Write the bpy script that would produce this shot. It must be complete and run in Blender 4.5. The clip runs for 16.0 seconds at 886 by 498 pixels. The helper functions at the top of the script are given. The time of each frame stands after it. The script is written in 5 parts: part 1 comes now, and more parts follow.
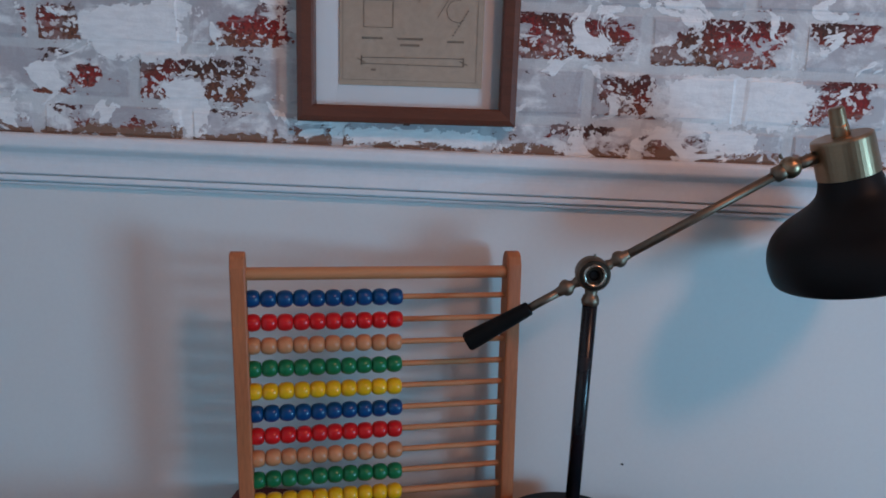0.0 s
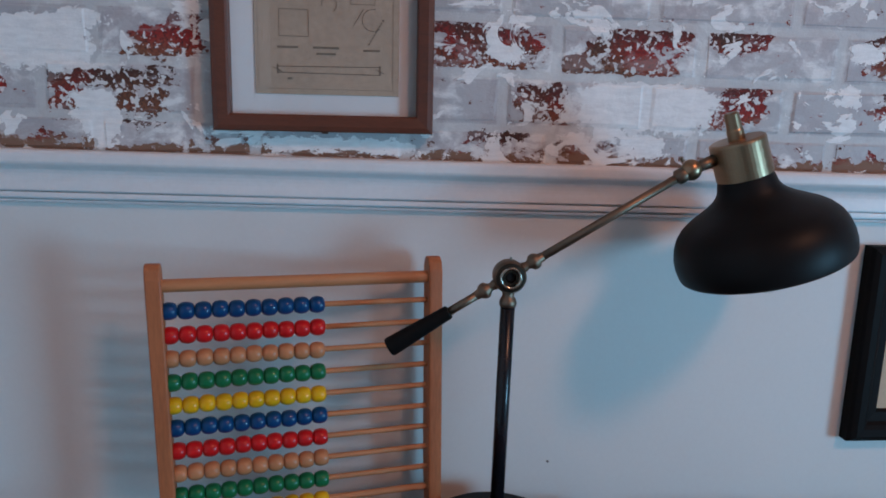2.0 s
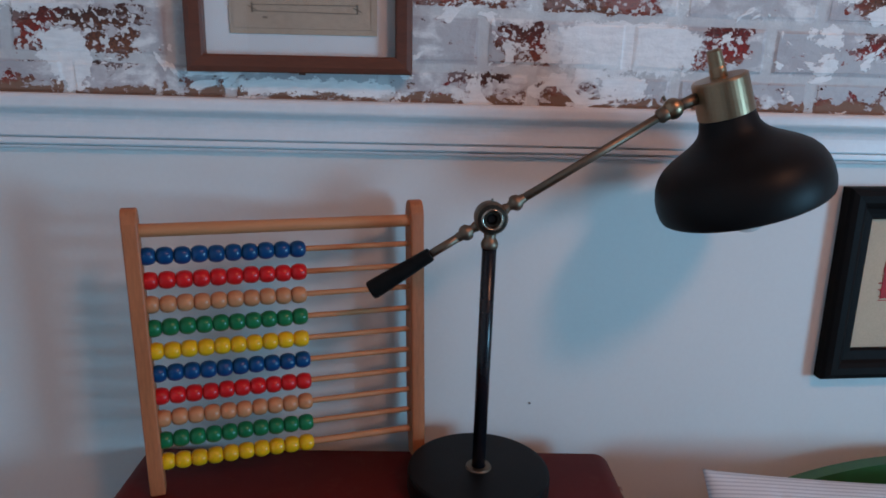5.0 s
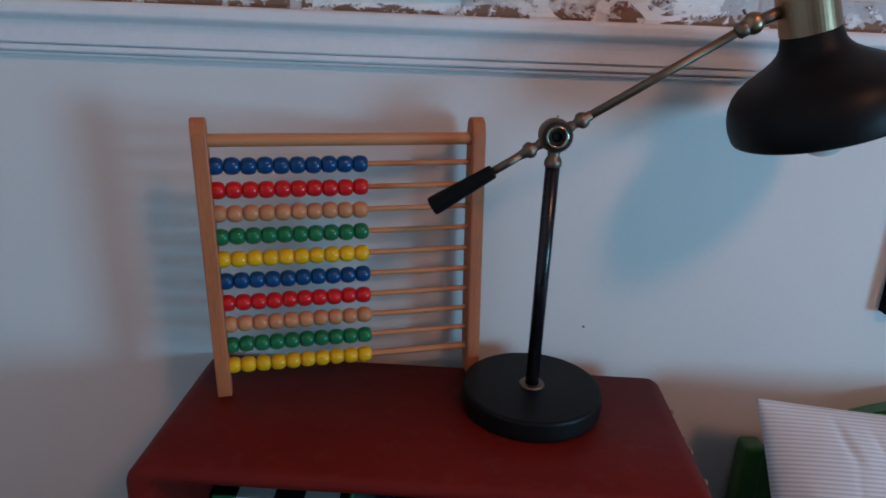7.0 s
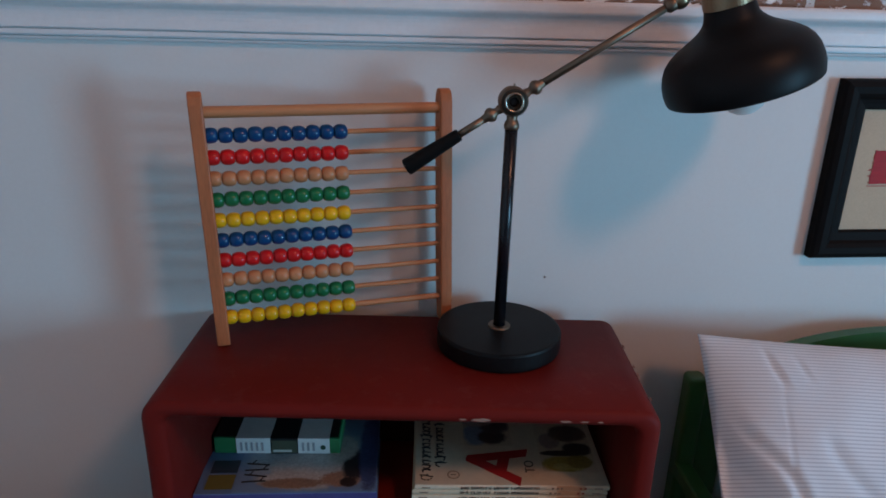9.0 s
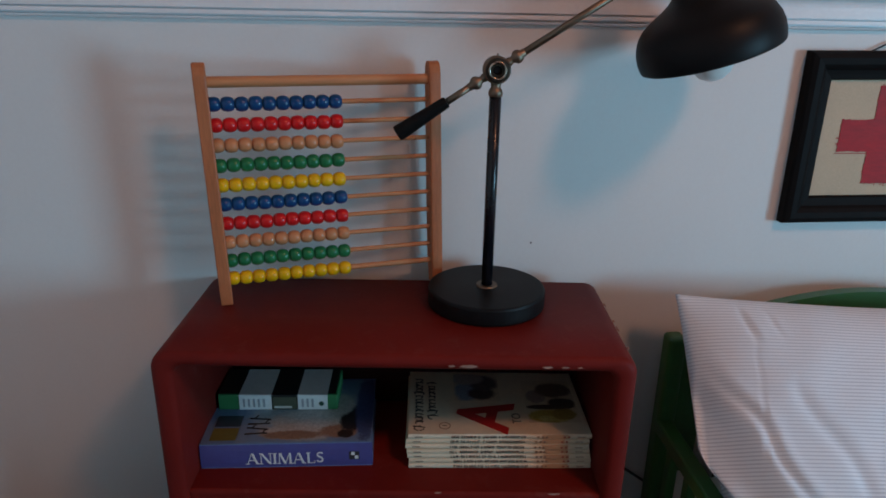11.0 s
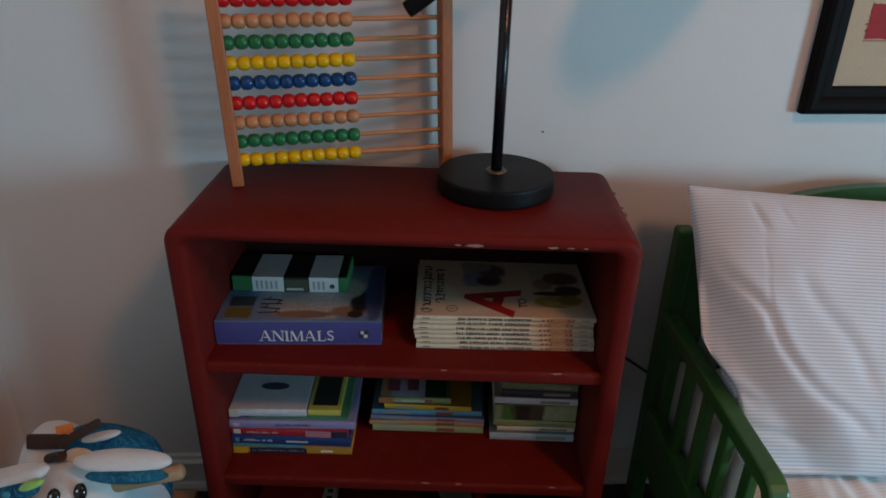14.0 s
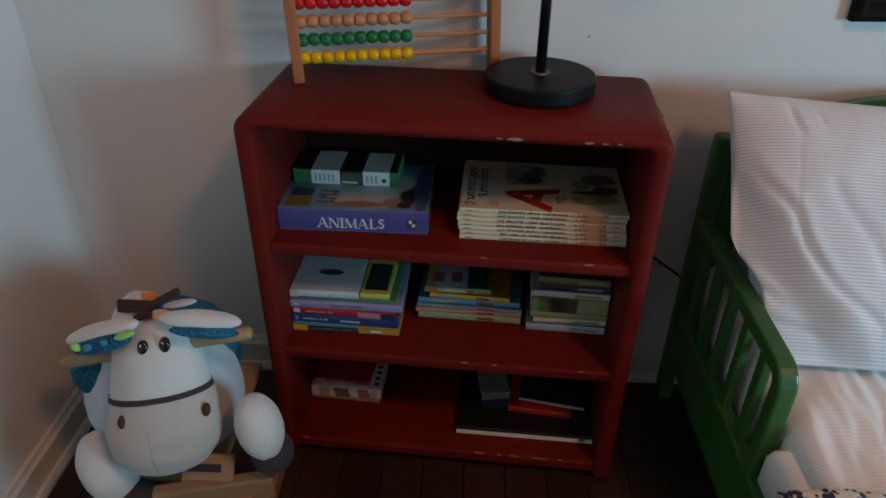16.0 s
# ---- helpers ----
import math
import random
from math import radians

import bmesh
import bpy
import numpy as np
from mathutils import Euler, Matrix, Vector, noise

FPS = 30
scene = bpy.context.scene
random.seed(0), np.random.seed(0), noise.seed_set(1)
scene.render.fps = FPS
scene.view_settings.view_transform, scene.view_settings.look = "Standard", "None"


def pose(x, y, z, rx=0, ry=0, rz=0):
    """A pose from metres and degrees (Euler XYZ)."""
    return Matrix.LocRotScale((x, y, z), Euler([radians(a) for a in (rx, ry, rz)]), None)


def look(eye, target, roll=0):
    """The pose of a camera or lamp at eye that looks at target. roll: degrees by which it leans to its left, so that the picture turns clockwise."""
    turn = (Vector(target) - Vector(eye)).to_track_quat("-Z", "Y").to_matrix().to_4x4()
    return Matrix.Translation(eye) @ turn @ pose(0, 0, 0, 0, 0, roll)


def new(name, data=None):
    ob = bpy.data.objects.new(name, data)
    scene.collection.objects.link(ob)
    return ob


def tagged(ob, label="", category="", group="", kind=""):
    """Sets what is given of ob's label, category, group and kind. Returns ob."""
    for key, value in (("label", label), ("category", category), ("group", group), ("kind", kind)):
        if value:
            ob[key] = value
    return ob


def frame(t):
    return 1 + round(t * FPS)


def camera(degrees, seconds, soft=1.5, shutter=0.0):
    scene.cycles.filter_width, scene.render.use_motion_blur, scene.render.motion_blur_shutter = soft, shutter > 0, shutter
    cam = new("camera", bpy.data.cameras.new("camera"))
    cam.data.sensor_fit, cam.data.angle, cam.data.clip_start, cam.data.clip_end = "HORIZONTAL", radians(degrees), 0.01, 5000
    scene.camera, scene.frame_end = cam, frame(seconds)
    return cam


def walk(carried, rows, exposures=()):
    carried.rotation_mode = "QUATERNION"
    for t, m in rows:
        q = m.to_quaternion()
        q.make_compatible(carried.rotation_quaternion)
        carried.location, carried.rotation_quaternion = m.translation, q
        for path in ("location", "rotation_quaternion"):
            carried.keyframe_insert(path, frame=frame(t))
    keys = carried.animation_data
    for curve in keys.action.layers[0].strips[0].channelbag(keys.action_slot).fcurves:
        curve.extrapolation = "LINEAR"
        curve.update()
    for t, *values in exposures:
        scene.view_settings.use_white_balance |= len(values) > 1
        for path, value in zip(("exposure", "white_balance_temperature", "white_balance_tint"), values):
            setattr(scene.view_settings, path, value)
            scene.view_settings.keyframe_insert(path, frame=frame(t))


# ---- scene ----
cam = camera(65.1, 16.0, soft=1.7)
PATH = [
    (0, (-0.031, -0.022, 1.271), (-0.04, 1.939, 0.879), 2.5),
    (0.5, (-0.025, -0.026, 1.273), (-0.015, 1.934, 0.874), 2.7),
    (1, (-0.017, -0.028, 1.275), (0.042, 1.933, 0.883), 2.5),
    (1.5, (-0.01, -0.031, 1.276), (0.098, 1.931, 0.9), 2.3),
    (2, (-0.003, -0.033, 1.274), (0.15, 1.926, 0.905), 2.0),
    (2.5, (-0.002, -0.034, 1.272), (0.187, 1.922, 0.897), 1.8),
    (3, (0.0, -0.033, 1.267), (0.209, 1.918, 0.881), 1.5),
    (5.5, (0.0, -0.033, 1.248), (0.196, 1.887, 0.721), 2.0),
    (6, (-0.004, -0.035, 1.239), (0.142, 1.875, 0.664), 2.5),
    (6.5, (-0.011, -0.038, 1.235), (0.082, 1.86, 0.613), 2.5),
    (7, (-0.018, -0.04, 1.232), (0.057, 1.845, 0.569), 2.4),
    (7.5, (-0.026, -0.067, 1.229), (0.023, 1.808, 0.533), 2.0),
    (8, (-0.032, -0.102, 1.232), (0.023, 1.761, 0.506), 1.7),
    (8.5, (-0.034, -0.134, 1.219), (0.083, 1.729, 0.502), 1.8),
    (8.7, (-0.03, -0.143, 1.226), (0.107, 1.723, 0.52), 1.8),
    (10.8, (-0.013, -0.231, 1.2), (0.169, 1.646, 0.534), 1.3),
    (11, (-0.016, -0.235, 1.192), (0.142, 1.637, 0.506), 1.2),
    (11.5, (-0.023, -0.243, 1.182), (0.102, 1.612, 0.444), 1.1),
    (12, (-0.028, -0.249, 1.176), (0.081, 1.592, 0.401), 1.2),
    (12.5, (-0.027, -0.246, 1.166), (0.069, 1.582, 0.362), 0.9),
    (13, (-0.02, -0.24, 1.154), (0.077, 1.578, 0.328), 0.9),
    (13.5, (-0.007, -0.242, 1.149), (0.096, 1.563, 0.292), 1.0),
    (14, (0.001, -0.26, 1.142), (0.1, 1.525, 0.246), 1.4),
    (14.5, (0.007, -0.295, 1.139), (0.068, 1.449, 0.161), 1.2),
    (15, (0.015, -0.327, 1.139), (0.023, 1.394, 0.12), 0.7),
    (15.5, (0.019, -0.35, 1.132), (-0.011, 1.353, 0.083), 0.6),
    (16, (0.018, -0.362, 1.133), (-0.037, 1.324, 0.058), 0.7),
]
EXPOSURE = [(0.0, 0.06, 6600, 11), (6.0, 0.06, 6650, 11), (8.5, -0.01, 6650, 11), (11.0, 0.00, 7300, 12), (13.5, 0.03, 7900, 12), (16.0, 0.08, 8050, 9)]
walk(cam, [(t, look(eye, target, roll)) for t, eye, target, roll in PATH], EXPOSURE)

# ---- light ----
world = bpy.data.worlds.new("sky")
scene.world = world
world.use_nodes = True
sky = world.node_tree.nodes.new("ShaderNodeTexSky")
sky.sky_type, sky.sun_disc = "NISHITA", False
sky.sun_elevation, sky.sun_rotation = radians(35), radians(200)
world.node_tree.links.new(sky.outputs[0], world.node_tree.nodes["Background"].inputs[0])
world.node_tree.nodes["Background"].inputs[1].default_value = 0.06


def lamp(name, kind, power, colour, m, **extra):
    data = bpy.data.lights.new(name, kind)
    data.energy, data.color = power, colour
    if kind == "AREA":
        data.shape, data.size, data.size_y = "RECTANGLE", extra["wide"], extra["high"]
    else:
        data.shadow_soft_size = extra["radius"]
    ob = new(name, data)
    ob.matrix_world = m
    return ob


WIN = (3.19, -1.50, 0.95)
lamp("window_daylight", "AREA", 96, (0.27, 0.66, 1.0), look(WIN, (0.1, -1.50, 0.95)), wide=0.90, high=1.00)
lamp("ceiling_light", "POINT", 60, (1.0, 0.46, 0.28), pose(1.20, -0.93, 2.80), radius=0.19)


# ---- materials ----
def nodes_of(name):
    m = bpy.data.materials.new(name)
    m.use_nodes = True
    t = m.node_tree
    return m, t, t.nodes["Principled BSDF"]


def mixed(t, fac, a, b):
    n = t.nodes.new("ShaderNodeMix")
    n.data_type = "RGBA"
    for i, v in ((0, fac), (6, a), (7, b)):
        if isinstance(v, bpy.types.NodeSocket):
            t.links.new(v, n.inputs[i])
        else:
            n.inputs[i].default_value = v if i == 0 else (*v[:3], 1)
    return n.outputs[2]


def calc(t, op, a, b=0.0, c=None):
    n = t.nodes.new("ShaderNodeMath")
    n.operation = op
    for i, v in enumerate((a, b) if c is None else (a, b, c)):
        if isinstance(v, bpy.types.NodeSocket):
            t.links.new(v, n.inputs[i])
        else:
            n.inputs[i].default_value = v
    return n.outputs[0]


def coords(t, stretch=(1, 1, 1), world_space=False):
    n = t.nodes.new("ShaderNodeMapping")
    n.inputs["Scale"].default_value = stretch
    if world_space:
        g = t.nodes.new("ShaderNodeNewGeometry")
        t.links.new(g.outputs["Position"], n.inputs[0])
    else:
        g = t.nodes.new("ShaderNodeTexCoord")
        t.links.new(g.outputs["Object"], n.inputs[0])
    return n.outputs[0]


def grain(t, vec, scale, detail=4.0, rough=0.6, twist=0.0):
    n = t.nodes.new("ShaderNodeTexNoise")
    n.inputs["Scale"].default_value, n.inputs["Detail"].default_value, n.inputs["Roughness"].default_value = scale, detail, rough
    n.inputs["Distortion"].default_value = twist
    t.links.new(vec, n.inputs["Vector"])
    return n.outputs[0]


def steep(t, v, lo, hi):
    n = t.nodes.new("ShaderNodeMapRange")
    n.inputs[1].default_value, n.inputs[2].default_value = lo, hi
    t.links.new(v, n.inputs[0])
    return n.outputs[0]


def relief(t, p, height, strength, distance=0.002):
    n = t.nodes.new("ShaderNodeBump")
    n.inputs["Strength"].default_value, n.inputs["Distance"].default_value = strength, distance
    t.links.new(height, n.inputs["Height"])
    t.links.new(n.outputs[0], p.inputs["Normal"])


def surface(name, colour, rough=0.5, vary=0.12, fine=120, coarse=9, bump=0.15, metal=0.0, stretch=(1, 1, 1), sheen=0.0, coat=0.0, per_object=0.0, dist=0.001, spec=0.5):
    m, t, p = nodes_of(name)
    v = coords(t, stretch)
    a, b = grain(t, v, fine), grain(t, v, coarse)
    s = calc(t, "ADD", calc(t, "MULTIPLY", a, 0.5), calc(t, "MULTIPLY", b, 0.5))
    if per_object:
        info = t.nodes.new("ShaderNodeObjectInfo")
        s = calc(t, "ADD", s, calc(t, "MULTIPLY", calc(t, "SUBTRACT", info.outputs["Random"], 0.5), per_object))
    f = steep(t, s, 0.3, 0.7)
    lo, hi = [c * (1 - vary) for c in colour], [min(1, c * (1 + vary)) for c in colour]
    t.links.new(mixed(t, f, lo, hi), p.inputs["Base Color"])
    t.links.new(calc(t, "ADD", rough - 0.08, calc(t, "MULTIPLY", b, 0.16)), p.inputs["Roughness"])
    p.inputs["Metallic"].default_value = metal
    p.inputs["Specular IOR Level"].default_value = spec
    p.inputs["Sheen Weight"].default_value = sheen
    p.inputs["Coat Weight"].default_value = coat
    if bump:
        relief(t, p, a, bump, dist)
    return m


WALL = surface("wall_paint", (0.66, 0.66, 0.65), 0.55, 0.025, 160, 3, 0.05)
# unseen walls and ceiling: tone picked to set how much light bounces
FAR = surface("unseen_wall_paint", (0.24, 0.235, 0.225), 0.7, 0.06, 90, 3, 0.08)
CEIL = surface("unseen_ceiling_paint", (0.20, 0.195, 0.19), 0.8, 0.03, 90, 3, 0.1)
TRIM = surface("trim_paint", (0.72, 0.72, 0.73), 0.38, 0.05, 120, 14, 0.06)
BASE = surface("baseboard_paint", (0.62, 0.59, 0.55), 0.42, 0.08, 120, 14, 0.06)
PLANK = surface("dark_floor_board", (0.035, 0.017, 0.011), 0.33, 0.45, 60, 7, 0.12, stretch=(8, 0.6, 1), per_object=0.3)
JOINT = surface("floor_gap", (0.006, 0.004, 0.003), 0.8)
BEECH = surface("beech_wood", (0.40, 0.126, 0.050), 0.5, 0.26, 55, 9, 0.06, stretch=(7, 7, 0.8), spec=0.35)
ROD = surface("rod_wood", (0.48, 0.19, 0.080), 0.45, 0.12, 60, 9, 0.04, stretch=(0.8, 7, 7))
TOYWOOD = surface("toy_wood", (0.36, 0.215, 0.115), 0.5, 0.15, 60, 9, 0.06, stretch=(1, 7, 7))
BLACK = surface("black_satin_metal", (0.0055, 0.005, 0.0055), 0.48, 0.15, 220, 14, 0.04, spec=0.17)
GRIP = surface("black_grip", (0.005, 0.0045, 0.0045), 0.5, 0.2, 160, 14, 0.05, spec=0.12)
POLE = surface("dark_pole", (0.007, 0.007, 0.010), 0.26, 0.15, 160, 14, 0.02, spec=0.4)
BRASS = surface("antique_brass", (0.205, 0.145, 0.105), 0.48, 0.12, 240, 22, 0.03, metal=1.0)
CAPBRASS = surface("brushed_brass", (0.33, 0.218, 0.135), 0.36, 0.1, 240, 22, 0.03, metal=1.0, stretch=(1, 1, 6))
DARKBRASS = surface("oxidised_brass", (0.060, 0.048, 0.038), 0.42, 0.2, 240, 22, 0.03, metal=1.0)
BRIGHT = surface("polished_brass", (0.42, 0.36, 0.30), 0.24, 0.1, 240, 22, 0.02, metal=1.0)
INNER = surface("shade_inside_paint", (0.72, 0.70, 0.66), 0.5, 0.04)
BULB = surface("frosted_bulb_glass", (0.75, 0.74, 0.72), 0.3, 0.02)
WALNUT = surface("walnut_frame", (0.115, 0.033, 0.017), 0.42, 0.25, 70, 12, 0.06, stretch=(1.2, 8, 8))
MAT = surface("picture_mat", (0.72, 0.72, 0.72), 0.8, 0.03)
EBONY = surface("black_frame_paint", (0.007, 0.006, 0.006), 0.6, 0.25, 90, 12, 0.06, spec=0.08)
LINEN = surface("linen_canvas", (0.52, 0.41, 0.29), 0.85, 0.13, 420, 7, 0.25)
CROSS = surface("red_brush_paint", (0.36, 0.008, 0.014), 0.7, 0.28, 90, 14, 0.2, stretch=(0.7, 1, 3))
GREEN = surface("green_gloss_paint", (0.020, 0.105, 0.022), 0.45, 0.12, 70, 12, 0.06, coat=0.25)
PLUSH = surface("white_plush", (0.60, 0.605, 0.60), 0.95, 0.08, 260, 22, 0.5, sheen=0.4)
PLUSHB = surface("pale_blue_plush", (0.46, 0.56, 0.64), 0.95, 0.1, 260, 22, 0.5, sheen=0.4)
MUZZLE = surface("beige_plush", (0.49, 0.44, 0.41), 0.95, 0.08, 260, 22, 0.5, sheen=0.4)
TAN = surface("tan_plush", (0.62, 0.45, 0.30), 0.95, 0.08, 260, 22, 0.4, sheen=0.3)
HOOF = surface("grey_plush", (0.040, 0.030, 0.036), 0.95, 0.15, 260, 22, 0.5, sheen=0.05)
MANE = surface("brown_felt", (0.055, 0.026, 0.018), 0.95, 0.2, 260, 22, 0.4)
ORANGE = surface("orange_tag", (0.75, 0.20, 0.04), 0.7, 0.1)
EYE = surface("black_bead_eye", (0.012, 0.009, 0.009), 0.15, 0.1, bump=0)
INK = surface("printing_ink", (0.03, 0.028, 0.03), 0.6, 0.1, bump=0)
INKB = surface("faded_ink", (0.235, 0.172, 0.125), 0.7, 0.25, 200, 30, 0)
PAGES = surface("page_edges", (0.60, 0.54, 0.43), 0.8, 0.12, 60, 12, 0.3, stretch=(1, 1, 40))
CORD = surface("dark_cord", (0.012, 0.012, 0.012), 0.5)
STAIN = surface("nail_head", (0.10, 0.10, 0.10), 0.6)


def red_paint():
    m, t, p = nodes_of("brick_red_furniture_paint")
    v = coords(t)
    a, b, c = grain(t, v, 180), grain(t, v, 7), grain(t, v, 38, 6, 0.7)
    col = mixed(t, steep(t, b, 0.3, 0.7), (0.122, 0.0090, 0.0068), (0.156, 0.0120, 0.0088))
    col = mixed(t, calc(t, "MULTIPLY", steep(t, c, 0.60, 0.75), 0.12), col, (0.085, 0.012, 0.010))
    ed = t.nodes.new("ShaderNodeNewGeometry")
    worn = calc(t, "MULTIPLY", steep(t, ed.outputs["Pointiness"], 0.535, 0.56), steep(t, c, 0.55, 0.62))
    col = mixed(t, calc(t, "MULTIPLY", worn, 0.12), col, (0.26, 0.09, 0.07))
    t.links.new(col, p.inputs["Base Color"])
    t.links.new(calc(t, "ADD", 0.50, calc(t, "MULTIPLY", c, 0.10)), p.inputs["Roughness"])
    p.inputs["Specular IOR Level"].default_value = 0.11
    relief(t, p, calc(t, "ADD", calc(t, "MULTIPLY", a, 0.3), c), 0.18, 0.0012)
    return m


REDPAINT = red_paint()
# near-black colour stands in for the shade inside and under the bookcase
SHADEBACK = surface("shaded_board", (0.022, 0.005, 0.004), 0.75, 0.25, 60, 9, 0.1, stretch=(1, 1, 6), spec=0.1)
CHIP = surface("chipped_primer", (0.32, 0.18, 0.14), 0.7, 0.2, 220, 40, 0.3)

# bare patches of the brick wall, then thick white daubs: x, z, half width, half height
BARE = [(-.301, 1.348, .034, .027), (-.354, 1.308, .074, .012), (-.407, 1.278, .022, .027), (-.315, 1.278, .032, .027), (-.420, 1.338, .014, .014), (-.258, 1.364, .026, .030), (.114, 1.364, .074, .034), (.286, 1.354, .078, .022),
        (.318, 1.385, .071, .018), (.447, 1.388, .040, .017), (.673, 1.374, .044, .033), (.195, 1.296, .034, .028), (.463, 1.304, .034, .025), (.135, 1.254, .043, .009), (.672, 1.313, .030, .021), (.403, 1.280, .029, .012),
        (-.535, 1.351, .036, .026), (-.502, 1.295, .024, .013), (-.538, 1.266, .026, .015), (.245, 1.246, .050, .007)]
DAUBS = [(-.369, 1.262, .026, .036), (.330, 1.296, .098, .033), (.619, 1.377, .021, .014), (.605, 1.320, .018, .014), (.328, 1.246, .028, .016), (-.387, 1.379, .030, .012), (-.436, 1.350, .062, .034), (.148, 1.356, .022, .010), (-.080, 1.236, .11, .010)]
COURSE, BED, LENGTH = 0.0685, 1.2640, 0.192


def brick_wall():
    m, t, p = nodes_of("whitewashed_brick")
    v = coords(t, world_space=True)
    sep = t.nodes.new("ShaderNodeSeparateXYZ")
    t.links.new(v, sep.inputs[0])
    wob, wob2 = grain(t, v, 26, 5, 0.7), grain(t, v, 60, 6, 0.75)
    wide = grain(t, coords(t, (1, 1, 2.0), True), 7, 3)
    low, lowz = calc(t, "SUBTRACT", wob, 0.5), calc(t, "SUBTRACT", wob2, 0.5)
    x = calc(t, "ADD", sep.outputs[0], calc(t, "MULTIPLY", low, 0.085))
    z = calc(t, "ADD", sep.outputs[2], calc(t, "MULTIPLY", lowz, 0.040))

    def patches(rows):
        out = None
        for cx, cz, rx, rz in rows:
            dx = calc(t, "POWER", calc(t, "ABSOLUTE", calc(t, "DIVIDE", calc(t, "SUBTRACT", x, cx), rx)), 3.0)
            dz = calc(t, "POWER", calc(t, "ABSOLUTE", calc(t, "DIVIDE", calc(t, "SUBTRACT", z, cz), rz)), 3.0)
            d = calc(t, "SUBTRACT", 1.0, calc(t, "ADD", dx, dz))
            out = d if out is None else calc(t, "MAXIMUM", out, d)
        return out
    bare = calc(t, "MAXIMUM", patches(BARE), -1.05)
    # a bare strip just over the rail
    strip = calc(t, "MULTIPLY", calc(t, "SUBTRACT", 1.234, z), 55.0)
    bare = calc(t, "MAXIMUM", bare, calc(t, "MINIMUM", strip, 0.6))
    fine = grain(t, coords(t, (1, 1, 1.5), True), 85, 6, 0.68, 0.3)
    flake = grain(t, coords(t, (1, 1, 1.7), True), 24, 5, 0.6, 0.35)
    speck = grain(t, v, 320, 3, 0.6)
    score = calc(t, "ADD", calc(t, "MULTIPLY", calc(t, "MINIMUM", bare, 0.7), 0.36), calc(t, "ADD", calc(t, "MULTIPLY", calc(t, "SUBTRACT", fine, 0.5), 1.25), calc(t, "MULTIPLY", calc(t, "SUBTRACT", flake, 0.5), 2.2)))
    score = calc(t, "ADD", score, calc(t, "MULTIPLY", calc(t, "SUBTRACT", wide, 0.5), 0.4))
    # the mortar joints keep their paint
    course = calc(t, "DIVIDE", calc(t, "SUBTRACT", calc(t, "ADD", sep.outputs[2], calc(t, "MULTIPLY", low, 0.006)), BED), COURSE)
    up = calc(t, "FRACT", course)
    bed = steep(t, calc(t, "ABSOLUTE", calc(t, "SUBTRACT", up, 0.5)), 0.400, 0.435)
    odd = calc(t, "FLOORED_MODULO", calc(t, "FLOOR", course), 2.0)
    px = calc(t, "DIVIDE", calc(t, "SUBTRACT", calc(t, "SUBTRACT", sep.outputs[0], 0.139), calc(t, "MULTIPLY", odd, 0.067)), LENGTH)
    head = steep(t, calc(t, "ABSOLUTE", calc(t, "SUBTRACT", calc(t, "FRACT", calc(t, "ADD", px, calc(t, "MULTIPLY", lowz, 0.05))), 0.5)), 0.455, 0.472)
    joint = calc(t, "MAXIMUM", bed, head)
    score = calc(t, "SUBTRACT", score, calc(t, "MULTIPLY", joint, calc(t, "ADD", 0.06, calc(t, "MULTIPLY", flake, 0.62))))
    # thick daubs of white lie over all, with crisp rounded edges
    loose = steep(t, grain(t, coords(t, (1, 1, 1.3), True), 15, 5, 0.56, 0.9), 0.585, 0.598)
    daub = calc(t, "MAXIMUM", loose, steep(t, calc(t, "ADD", patches(DAUBS), calc(t, "ADD", calc(t, "MULTIPLY", lowz, 2.2), calc(t, "MULTIPLY", calc(t, "SUBTRACT", fine, 0.5), 1.6))), 0.0, 0.10))
    mask = calc(t, "MULTIPLY", steep(t, score, 0.02, 0.05), calc(t, "SUBTRACT", 1.0, daub))
    hue = steep(t, grain(t, v, 11, 2), 0.42, 0.58)
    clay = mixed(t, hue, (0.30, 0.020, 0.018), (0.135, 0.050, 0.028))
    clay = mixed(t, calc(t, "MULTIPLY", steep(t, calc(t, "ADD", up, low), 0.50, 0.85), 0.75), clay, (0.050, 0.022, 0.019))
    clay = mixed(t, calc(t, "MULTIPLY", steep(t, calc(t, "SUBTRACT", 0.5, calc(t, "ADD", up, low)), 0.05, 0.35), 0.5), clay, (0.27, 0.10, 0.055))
    clay = mixed(t, steep(t, speck, 0.48, 0.70), clay, (0.040, 0.020, 0.018))
    chips = steep(t, calc(t, "ADD", grain(t, v, 150, 3, 0.5), calc(t, "MULTIPLY", low, 0.6)), 0.575, 0.595)
    clay = mixed(t, calc(t, "MULTIPLY", chips, 0.92), clay, (0.74, 0.745, 0.74))
    wash = calc(t, "MULTIPLY", steep(t, grain(t, coords(t, (1, 1, 2.2), True), 22, 5, 0.65, 0.6), 0.52, 0.60), 0.35)
    clay = mixed(t, wash, clay, (0.42, 0.33, 0.33))
    clay = mixed(t, steep(t, calc(t, "SUBTRACT", 1.236, z), -0.004, 0.006), clay, (0.22, 0.125, 0.085))
    thin = steep(t, calc(t, "ADD", calc(t, "MULTIPLY", flake, 0.5), calc(t, "MULTIPLY", wide, 0.5)), 0.42, 0.50)
    paint = mixed(t, thin, (0.78, 0.79, 0.785), (0.46, 0.46, 0.475))
    paint = mixed(t, calc(t, "MULTIPLY", steep(t, grain(t, v, 17, 5, 0.65, 0.4), 0.51, 0.56), 0.6), paint, (0.40, 0.37, 0.39))
